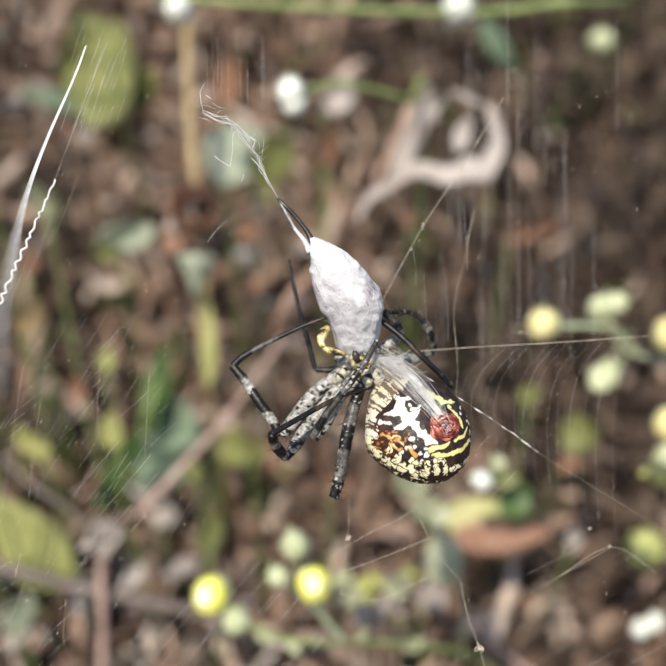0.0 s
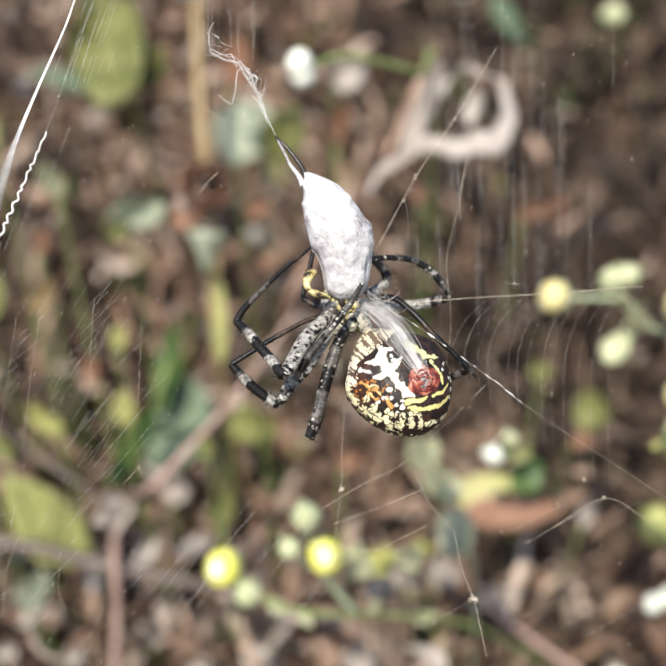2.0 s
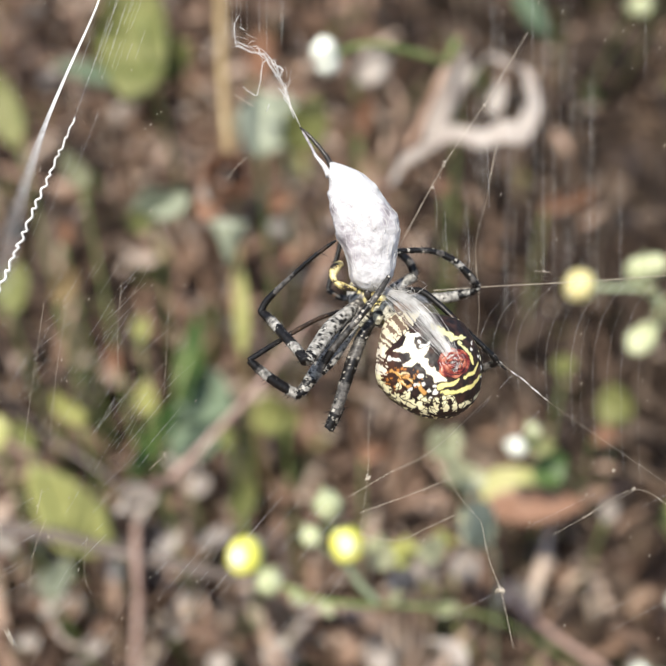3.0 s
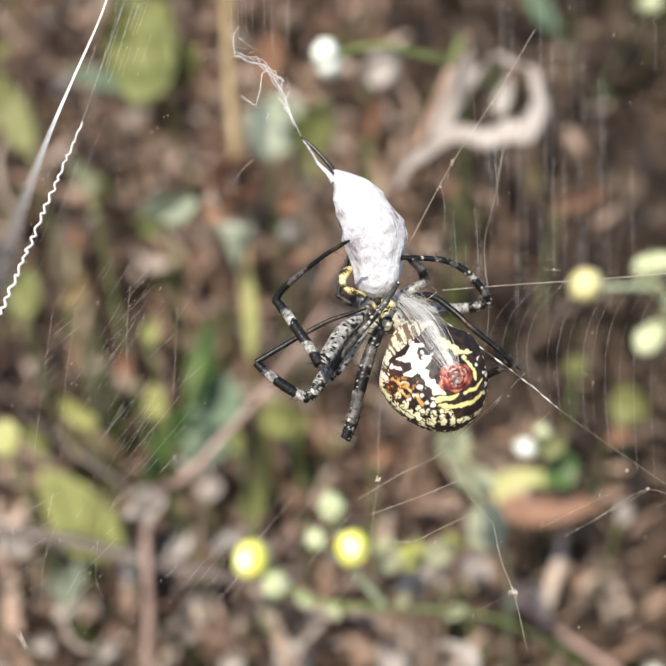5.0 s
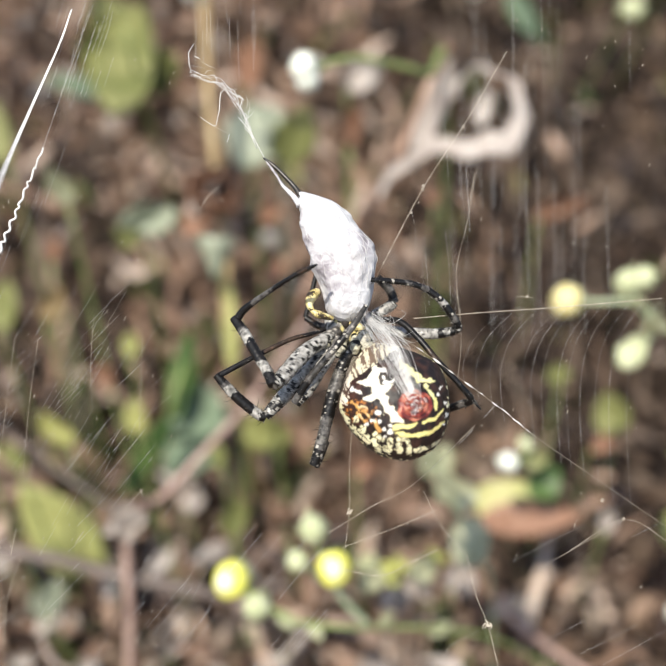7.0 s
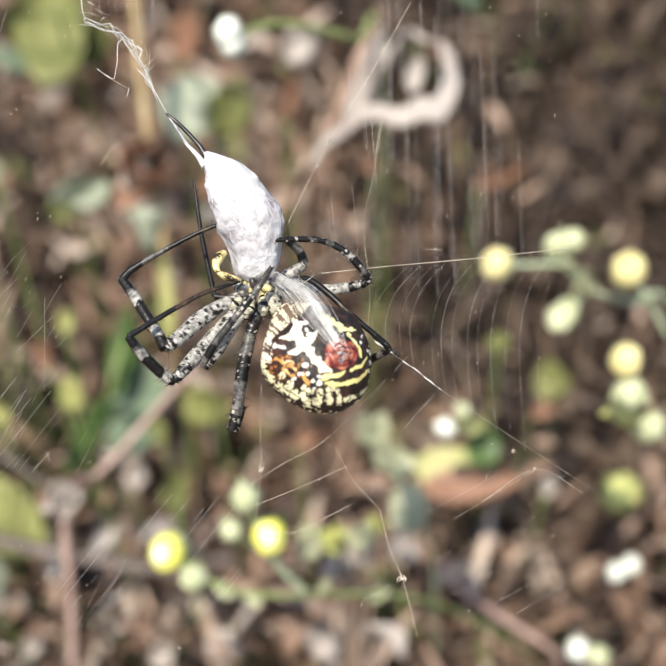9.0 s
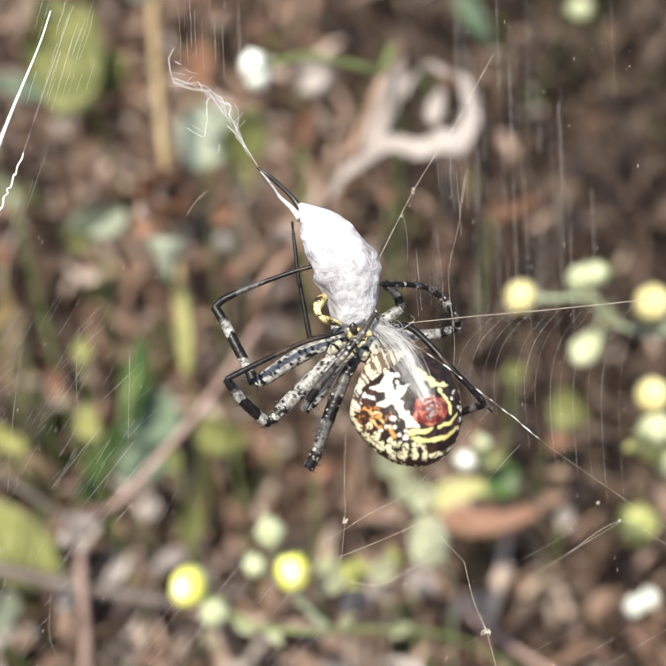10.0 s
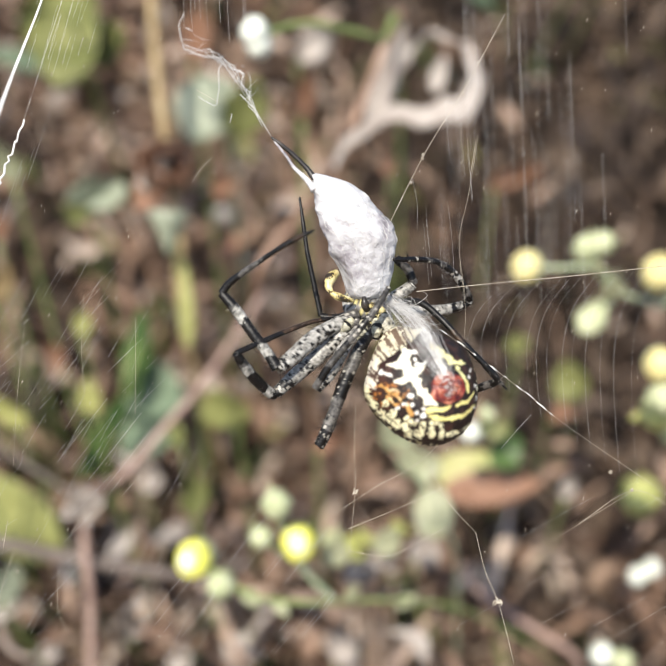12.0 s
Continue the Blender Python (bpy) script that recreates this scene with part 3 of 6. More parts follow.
def leafy_plants():
    h = thing("broad_leaved_plant", foot_of((-0.0575, 0.3366, 0.143)), "plant with broad sunlit olive-green leaves", "plant")
    stem(h, [(-0.0516, 0.2608, 0.1918), (-0.0519, 0.2729, 0.1727), h.matrix_world.translation], 0.00062, 0.000992, GREEN_STEM)
    blade(h, (-0.0561, 0.2901, 0.1925), (-0.0519, 0.2599, 0.1601), 0.02, OLIVE, (-0.2, -0.9, 0.3), 0.3, 0.25, wave=0.2)
    blade(h, (-0.0554, 0.2796, 0.1723), (-0.0714, 0.2804, 0.1857), 0.016, OLIVE, (0.1, -0.9, 0.4), 0.3, 0.25, wave=0.2, seed=4)
    blade(h, (-0.0558, 0.2823, 0.173), (-0.0388, 0.2824, 0.1792), 0.014, OLIVE, (0.3, -0.9, 0.4), 0.3, 0.25, wave=0.2, seed=7)
    blade(h, (-0.0577, 0.2895, 0.1815), (-0.0682, 0.292, 0.1958), 0.015, OLIVE, (0.3, -0.9, 0.4), 0.3, 0.25, wave=0.2, seed=9)
    blade(h, (-0.0633, 0.3026, 0.164), (-0.0897, 0.3039, 0.1665), 0.007, TEAL_LEAF, (0, -0.8, 0.6), 0.2)
    pale = thing("broad_leaved_plant", foot_of((-0.016, 0.3137, 0.1233)), "pale grey-green broad leaf beside a yellow-green one", "plant")
    stem(pale, [(-0.0138, 0.2404, 0.1763), (-0.0114, 0.2526, 0.1574), pale.matrix_world.translation], 0.00062, 0.000868, PALE_STEM)
    blade(pale, (-0.0123, 0.2554, 0.1724), (-0.0214, 0.2417, 0.1586), 0.017, SAGE_LEAF, (-0.2, -0.9, 0.3), 0.08, 0.1)
    blade(pale, (-0.0092, 0.2428, 0.1606), (-0.0033, 0.2459, 0.176), 0.012, OLIVE, (0.3, -0.9, 0.3), 0.2, 0.2)
    dark = thing("green_leaved_plant", foot_of((-0.05487, 0.2612, 0.0428)), "plant with dark green and blue-green pointed leaves", "plant")
    stem(dark, [(-0.03805, 0.225, 0.1078), (-0.04385, 0.2207, 0.08874), dark.matrix_world.translation], 0.000558, 0.000868, GREEN_STEM)
    blade(dark, (-0.04072, 0.2182, 0.09349), (-0.0355, 0.2329, 0.1145), 0.007888, GREEN_LEAF, (-0.3, -0.9, 0.1), 0.15)
    blade(dark, (-0.04234, 0.2143, 0.09604), (-0.05487, 0.1971, 0.08259), 0.007192, GREEN_LEAF, (0.3, -0.9, 0.2), 0.15)
    blade(dark, (-0.04362, 0.23, 0.09314), (-0.02529, 0.2207, 0.08874), 0.0174, TEAL_LEAF, (0, -0.9, 0.4), 0.15)
    blade(dark, (-0.04454, 0.2291, 0.07992), (-0.03086, 0.2198, 0.07563), 0.01856, TEAL_LEAF, (0.2, -0.9, 0.4), 0.15)
    oval = thing("oval_leaved_plant", foot_of((-0.0694, 0.207, 0.0385)), "oval olive leaf with a worn yellow tip", "plant")
    stem(oval, [(-0.063, 0.1857, 0.0716), (-0.0645, 0.194, 0.056), oval.matrix_world.translation], 0.000558, 0.000744, OCHRE_STEM)
    blade(oval, (-0.0601, 0.1859, 0.066), (-0.0781, 0.194, 0.0901), 0.0165, LIME_LEAF, (0.15, -0.95, 0.3), 0.05, 0.05)
    turning = thing("turning_leaf_plant", foot_of((0.0634, 0.2046, 0.0544)), "leaf turning from yellow-green to rusty brown", "plant")
    stem(turning, [(0.0412, 0.1812, 0.0939), (0.0486, 0.1852, 0.0808), turning.matrix_world.translation], 0.000558, 0.000744, OCHRE_STEM)
    blade(turning, (0.0362, 0.1749, 0.099), (0.0578, 0.1752, 0.0995), 0.0095, YELLOW_LEAF, (0, -0.87, 0.5), 0.05, 0.05)
    blade(turning, (0.0386, 0.1718, 0.0956), (0.0632, 0.1724, 0.0965), 0.0085, RUST_LEAF, (0, -0.87, 0.5), 0.05, 0.1)
    small = thing("white_budded_herb", foot_of((0.0659, 0.214, 0.0707)), "pair of white buds on a leafy green stalk", "herb")
    stem(small, [(0.0402, 0.1541, 0.127), (0.0493, 0.1689, 0.1125), small.matrix_world.translation], 0.000496, 0.000744, GREEN_STEM)
    bud(small, (0.0393, 0.154, 0.1267), 0.0021, WHITE, (-0.4, -0.6, 0.5), 1.0)
    bud(small, (0.044, 0.1598, 0.1267), 0.0017, PALE_BUD, (0.1, -0.6, 0.6), 1.0)
    blade(small, (0.0442, 0.1618, 0.1202), (0.0502, 0.1625, 0.1214), 0.004, OLIVE)
    blade(small, (0.0493, 0.1689, 0.1125), (0.0542, 0.166, 0.1075), 0.009, GREEN_LEAF)


def downy_shoot():
    h = thing("downy_shoot", foot_of((0.0435, 0.158, 0.0737)), "pale downy shoot with small plump leaves", "herb")
    stem(h, [(0.022, 0.1516, 0.1325), (0.0242, 0.15, 0.1278), (0.0283, 0.1474, 0.1212), (0.0318, 0.1449, 0.1109), (0.0377, 0.1469, 0.0945), h.matrix_world.translation], 0.0006, 0.0002, PALE_STEM)
    for a, b, w in (((0.024, 0.1496, 0.1271), (0.02, 0.1499, 0.1337), 0.005), ((0.0242, 0.1496, 0.1271), (0.026, 0.1528, 0.1327), 0.0045), ((0.0274, 0.1478, 0.122), (0.0236, 0.1484, 0.1291), 0.0055), ((0.0281, 0.1474, 0.1212), (0.0325, 0.1479, 0.1241), 0.004),
                    ((0.0306, 0.1464, 0.1176), (0.0274, 0.1388, 0.1124), 0.0058), ((0.0302, 0.1468, 0.1183), (0.0333, 0.1407, 0.1118), 0.0058), ((0.0311, 0.1451, 0.1153), (0.0301, 0.1391, 0.111), 0.0062), ((0.0293, 0.1473, 0.1191), (0.0294, 0.1492, 0.1264), 0.005)):
        blade(h, a, b, w, PALE_LEAF, (0.1, -0.75, 0.65), 0.15, 0.2)
    low = thing("woolly_herb", foot_of((0.021, 0.1518, 0.083)), "tangle of pale fluffy seed heads", "herb")
    for p, r, m in (((0.0155, 0.1435, 0.1085), 0.004, OLIVE_BUD), ((0.0248, 0.1443, 0.11), 0.0036, OLIVE_BUD), ((0.0195, 0.1455, 0.102), 0.0045, BEIGE_LEAF), ((0.0141, 0.1441, 0.0997), 0.0042, BEIGE_LEAF), ((0.0108, 0.1516, 0.1025), 0.0034, PALE_BUD)):
        tuft(low, p, r * 1.5, m)
        stem(low, [p, (p[0] * 0.6 + 0.4 * low.location[0], p[1] + 0.006, p[2] - 0.012), low.location], 0.000372, 0.00062, STRAW)


def dry_plants():
    up = thing("dry_stalk", foot_of((-0.0187, 0.2349, 0.0869)), "tall ochre-brown dry stalk with withered rusty leaves", "stalk")
    stem(up, [(-0.0288, 0.2528, 0.2079), (-0.0277, 0.2377, 0.1878), (-0.0255, 0.2234, 0.167), (-0.0229, 0.213, 0.1449), (-0.0226, 0.2051, 0.1233), up.matrix_world.translation], 0.0013, 0.0011, OCHRE_STEM)
    for a, b, w, m in (((-0.025, 0.2157, 0.1636), (-0.0321, 0.2137, 0.1701), 0.01, RUST_LEAF), ((-0.0247, 0.2152, 0.1627), (-0.0352, 0.2081, 0.1604), 0.013, RUST_LEAF), ((-0.0245, 0.2149, 0.1622), (-0.0188, 0.2066, 0.1578), 0.011, RUST_LEAF),
                    ((-0.024, 0.2148, 0.1601), (-0.0264, 0.2004, 0.157), 0.012, RUST_LEAF), ((-0.0248, 0.2164, 0.1628), (-0.019, 0.2151, 0.1686), 0.010, BEIGE_LEAF)):
        blade(up, a, b, w, m, (0, -0.9, 0.3), 0.6, 0.4, wave=0.12)
    blade(up, (-0.0203, 0.1866, 0.1285), (-0.0204, 0.193, 0.1496), 0.0034, YELLOW_LEAF, (0.2, -0.95, 0.3), 0.08, 0.15)
    tuft(up, (-0.0246, 0.2142, 0.163), 0.011, RUST_LEAF, "leaf")
    tuft(up, (-0.0254, 0.2129, 0.1608), 0.009, BEIGE_LEAF, "leaf")
    cone = thing("seed_capsule_herb", foot_of((-0.0259, 0.2302, 0.1188)), "pale green cup-shaped seed capsule on a stalk", "herb")
    cup = [(0.0042 * a, 0.0042 * b) for a, b in ((0.12, -1.3), (0.3, -0.8), (0.52, -0.2), (0.78, 0.4), (0.95, 0.8), (0.9, 1.0), (0.5, 0.85), (0.05, 0.8))]
    part("seed_capsule", lathe(cup, Matrix.Translation(Vector((-0.0225, 0.1891, 0.1576)) - cone.matrix_world.translation) @ Vector((0.05, 0.4, 0.88)).to_track_quat("Z", "Y").to_matrix().to_4x4(), 20, 5, 0.12, 0.12), SAGE_LEAF, cone)
    stem(cone, [(-0.0224, 0.1886, 0.1547), (-0.0219, 0.1979, 0.1427), cone.matrix_world.translation], 0.000496, 0.000744, GREEN_STEM)
    curl = thing("curled_dry_leaf", foot_of((-0.0034, 0.2698, 0.1074)), "bleached beige leaf curled into a loop on a brown stalk", "dry leaf")
    stem(curl, [(0.0303, 0.2176, 0.197), (0.0247, 0.2103, 0.1882), (0.0188, 0.2025, 0.1768), (0.0132, 0.2001, 0.1666), (0.0057, 0.204, 0.1533), (-0.0047, 0.2037, 0.1327), curl.matrix_world.translation], 0.000992, 0.00124, BROWN_STEM, name="stalk")
    o = curl.matrix_world.translation
    ring = smooth_path([Vector(p) - o for p in ((0.0139, 0.1958, 0.1691), (0.0187, 0.1947, 0.1771), (0.0275, 0.1906, 0.1821), (0.0349, 0.1866, 0.1833), (0.0404, 0.1877, 0.1852), (0.0436, 0.1945, 0.1889), (0.0423, 0.2036, 0.1926),
                                                 (0.0379, 0.2111, 0.1937), (0.0332, 0.2143, 0.1912), (0.0313, 0.2118, 0.1868))], 46)
    s = Shape()
    wide = np.interp(np.linspace(0, 1, 46), [0, 0.15, 0.4, 0.7, 1], [0.0006, 0.0014, 0.0022, 0.0019, 0.0009])
    along = np.gradient(ring, axis=0)
    across = [0.8 * np.cross(t / np.linalg.norm(t), (0, 0.866, -0.5)) + 0.5 * np.array((0, 0.7, 0.5)) for t in along]
    rows = [[p + a * w * k + np.array((0, 0, 0.0009 * math.sin(i * 0.9))) * abs(k) for k in (-1, -0.5, 0, 0.5, 1)] for i, (p, w, a) in enumerate(zip(ring, wide, across))]
    v = [tuple(q) for r in rows for q in r]
    v2 = [(q[0], q[1] + 0.0002, q[2] - 0.0005) for q in v]
    f = [(i * 5 + j, i * 5 + j + 1, i * 5 + j + 6, i * 5 + j + 5) for i in range(45) for j in range(4)]
    s.add(v + v2, f + [tuple(len(v) + q for q in r[::-1]) for r in f])
    part("blade", s, BEIGE_LEAF, curl)
    blade(curl, (0.0217, 0.2016, 0.1751), (0.0323, 0.2155, 0.1932), 0.006, BEIGE_LEAF, (-0.3, -0.9, 0.1), 0.5, 0.5, wave=0.1)
    blade(curl, (0.0354, 0.1987, 0.1841), (0.0382, 0.2026, 0.191), 0.0038, BEIGE_LEAF, (-0.3, -0.9, 0.1), 0.4, 0.4)
    diag = thing("dry_stalk", foot_of((-0.051, 0.1668, 0.0289)), "forked pinkish-brown dry stalk with a knotty joint", "stalk")
    stem(diag, [(-0.0408, 0.1557, 0.1097), (-0.0329, 0.159, 0.1154), (-0.024, 0.1663, 0.1221), (-0.0141, 0.1781, 0.1286), (-0.0025, 0.1998, 0.136)], 0.00085, 0.0007, PINK_STEM, name="branch")
    stem(diag, [(-0.0408, 0.1564, 0.111), (-0.0425, 0.1553, 0.0991), (-0.0428, 0.1518, 0.083), (-0.0454, 0.1522, 0.0537), diag.matrix_world.translation], 0.000992, 0.001178, PINK_STEM)
    stem(diag, [(-0.0412, 0.1557, 0.1097), (-0.0508, 0.163, 0.1123), (-0.0663, 0.1754, 0.1138), (-0.0933, 0.2115, 0.1063)], 0.0006, 0.0004, DULL_STEM, name="branch")
    tuft(diag, (-0.0406, 0.1554, 0.1112), 0.0055, BEIGE_LEAF)
    tuft(diag, (-0.0364, 0.1568, 0.1136), 0.006, PINK_STEM)
    for a, b in (((-0.0401, 0.1554, 0.1112), (-0.0351, 0.152, 0.1093)), ((-0.0406, 0.1552, 0.1108), (-0.0452, 0.152, 0.1093)), ((-0.0401, 0.1557, 0.1116), (-0.0377, 0.1563, 0.1187))):
        blade(diag, a, b, 0.008, BEIGE_LEAF, (0, -0.9, 0.3), 0.7, 0.4, wave=0.12)
    low = thing("dry_branch", foot_of((-0.0125, 0.18, 0.06)), "grey-brown dry branch lying across the herbs", "branch")
    stem(low, [(-0.0842, 0.1647, 0.0952), (-0.0627, 0.1618, 0.0943), (-0.0452, 0.1574, 0.0927), (-0.0218, 0.155, 0.0885), (-0.0125, 0.1591, 0.0796), low.matrix_world.translation], 0.0016, 0.0012, DULL_STEM, name="branch")
    lean = thing("dry_stalk", foot_of((0.0711, 0.17, 0.03)), "thin tan dry stalk leaning over the litter", "stalk")
    stem(lean, [(0.042, 0.16, 0.083), (0.045, 0.1557, 0.0797), (0.0545, 0.152, 0.0732), (0.0711, 0.1494, 0.0587), lean.matrix_world.translation], 0.0007, 0.0009, PINK_STEM)
    # single yellow-green leaves and buds on short stalks
    for p, q, w, m in (((-0.0578, 0.1762, 0.1151), (-0.0617, 0.1797, 0.1253), 0.0085, YELLOW_LEAF), ((-0.0421, 0.1776, 0.1177), (-0.0419, 0.1807, 0.127), 0.0062, YELLOW_LEAF), ((-0.0709, 0.1774, 0.1073), (-0.0724, 0.1815, 0.1144), 0.007, OLIVE),
                       ((-0.0737, 0.165, 0.1258), (-0.071, 0.1608, 0.1186), 0.008, YELLOW_LEAF), ((-0.0101, 0.1876, 0.105), (-0.0151, 0.1898, 0.1188), 0.013, LIME_LEAF), ((-0.0191, 0.1618, 0.1003), (-0.0199, 0.1667, 0.1087), 0.0088, OLIVE),
                       ((-0.0472, 0.1994, 0.1254), (-0.0469, 0.2029, 0.1314), 0.005, YELLOW_LEAF), ((-0.0592, 0.2086, 0.1613), (-0.0618, 0.2098, 0.1735), 0.0066, PALE_LEAF), ((-0.0234, 0.1817, 0.1048), (-0.025, 0.1851, 0.1107), 0.006, OLIVE),
                       ((-0.0696, 0.2203, 0.1416), (-0.0668, 0.2248, 0.1493), 0.008, RUST_LEAF), ((-0.0692, 0.2081, 0.1304), (-0.0634, 0.2095, 0.1429), 0.007, OCHRE_STEM), ((-0.0864, 0.2202, 0.1214), (-0.0812, 0.2272, 0.1335), 0.012, OLIVE),
                       ((-0.0562, 0.2121, 0.1073), (-0.0597, 0.2179, 0.1174), 0.01, RUST_LEAF), ((-0.0174, 0.2441, 0.1428), (-0.0077, 0.2471, 0.148), 0.012, RUST_LEAF), ((-0.0106, 0.2479, 0.1293), (-0.0181, 0.2428, 0.1206), 0.014, RUST_LEAF), ((0.0092, 0.1844, 0.0995), (0.0156, 0.1887, 0.1069), 0.012, RUST_LEAF),
                       ((0.0808, 0.2051, 0.0953), (0.0784, 0.2121, 0.1073), 0.011, OLIVE), ((0.063, 0.2042, 0.1136), (0.0619, 0.2069, 0.1184), 0.007, OLIVE), ((0.0738, 0.2034, 0.0923), (0.0831, 0.2063, 0.0973), 0.01, RUST_LEAF), ((0.0307, 0.2276, 0.1541), (0.0285, 0.2309, 0.1599), 0.01, RUST_LEAF),
                       ((0.0647, 0.2535, 0.1391), (0.0772, 0.2591, 0.1488), 0.016, RUST_LEAF), ((0.0091, 0.2544, 0.1606), (0.0067, 0.2616, 0.1731), 0.014, RUST_LEAF), ((0.0742, 0.1847, 0.0798), (0.0775, 0.1891, 0.0876), 0.009, BEIGE_LEAF), ((-0.0874, 0.2526, 0.1574), (-0.0983, 0.2652, 0.1794), 0.012, OLIVE),
                       ((-0.0771, 0.1796, 0.0511), (-0.0643, 0.1848, 0.0601), 0.013, BEIGE_LEAF), ((-0.0807, 0.1679, 0.0509), (-0.0707, 0.1713, 0.0567), 0.012, BEIGE_LEAF), ((-0.0395, 0.1691, 0.0528), (-0.035, 0.1741, 0.0615), 0.012, BEIGE_LEAF), ((-0.0592, 0.1599, 0.0569), (-0.0528, 0.1642, 0.0643), 0.011, BEIGE_LEAF),
                       ((-0.0294, 0.1646, 0.0451), (-0.0205, 0.1691, 0.0528), 0.013, BEIGE_LEAF), ((-0.0383, 0.183, 0.0769), (-0.045, 0.1791, 0.0702), 0.009, BEIGE_LEAF), ((-0.0841, 0.1877, 0.0651), (-0.0899, 0.1924, 0.0732), 0.012, BEIGE_LEAF), ((-0.0688, 0.1668, 0.0689), (-0.0656, 0.1732, 0.08), 0.01, SAGE_LEAF),
                       ((-0.0094, 0.1691, 0.0528), (-0.0161, 0.1657, 0.047), 0.012, BEIGE_LEAF), ((0.0196, 0.1668, 0.049), (0.0285, 0.1702, 0.0548), 0.013, BEIGE_LEAF), ((-0.0365, 0.1958, 0.0792), (-0.0283, 0.1993, 0.0852), 0.012, BEIGE_LEAF), ((0.0327, 0.17, 0.0745), (0.0391, 0.1743, 0.0819), 0.02, BEIGE_LEAF), ((0.0441, 0.1735, 0.0605), (0.0497, 0.1796, 0.0712), 0.018, BEIGE_LEAF), ((0.0124, 0.1577, 0.0532), (0.0188, 0.1642, 0.0643), 0.018, BEIGE_LEAF), ((-0.0235, 0.2931, 0.1677), (-0.014, 0.3012, 0.1817), 0.02, RUST_LEAF), ((0.0086, 0.283, 0.1702), (0.019, 0.2895, 0.1815), 0.02, BEIGE_LEAF)):
        h = thing("sprig", foot_of((p[0], p[1] + 0.02, p[2])), "short stalk with a single weathered leaf", "sprig", "sprigs among the litter")
        dry = m in (RUST_LEAF, BEIGE_LEAF)
        blade(h, p, q, w * (0.5 if dry else 0.85), m, (0.5 * math.sin(p[0] * 900), -0.9, 0.35), 0.6 if dry else 0.3, 0.5 if dry else 0.25, wave=0.2 if dry else 0.12, seed=int(abs(p[0]) * 9000))
        stem(h, [p, (p[0] + 0.002, p[1] + 0.012, (p[2] + h.location[2]) / 2), h.location], 0.0004, 0.0007, GREEN_STEM)
    pale = thing("pale_leaved_plant", foot_of((-0.0563, 0.2726, 0.1122)), "ragged pale yellow-green leaves low on a stalk", "plant")
    stem(pale, [(-0.0462, 0.2253, 0.1503), (-0.0488, 0.2411, 0.1376), pale.matrix_world.translation], 0.000496, 0.000744, GREEN_STEM)
    blade(pale, (-0.0358, 0.2214, 0.1544), (-0.0512, 0.2238, 0.1519), 0.0085, SAGE_LEAF, (0.25, -0.9, 0.2), 0.35, 0.3, wave=0.25)
    blade(pale, (-0.0465, 0.2255, 0.1466), (-0.0545, 0.2225, 0.1475), 0.006, OLIVE, (0.1, -0.9, 0.4), 0.3, 0.2, wave=0.15)


# ---- the web, in its own plane, in millimetres ----
WEB = pose(0, 0.07794, 0.195, 60, 0, 0)


def joint(x, y, z, rx, ry, rz):
    """A pose in millimetres and degrees."""
    return pose(x * MM, y * MM, z * MM, rx, ry, rz)


def mm(points):
    return [tuple(c * MM for c in p) for p in points]


def strand(parent, points, r, mat, name="thread", label="", n=0):
    s = Shape()
    p = smooth_path(mm(points), n or 5 * len(points)) if len(points) > 1 else points
    tube(s, p, [r * MM, r * MM], 5)
    return part(name, s, mat, parent, label)


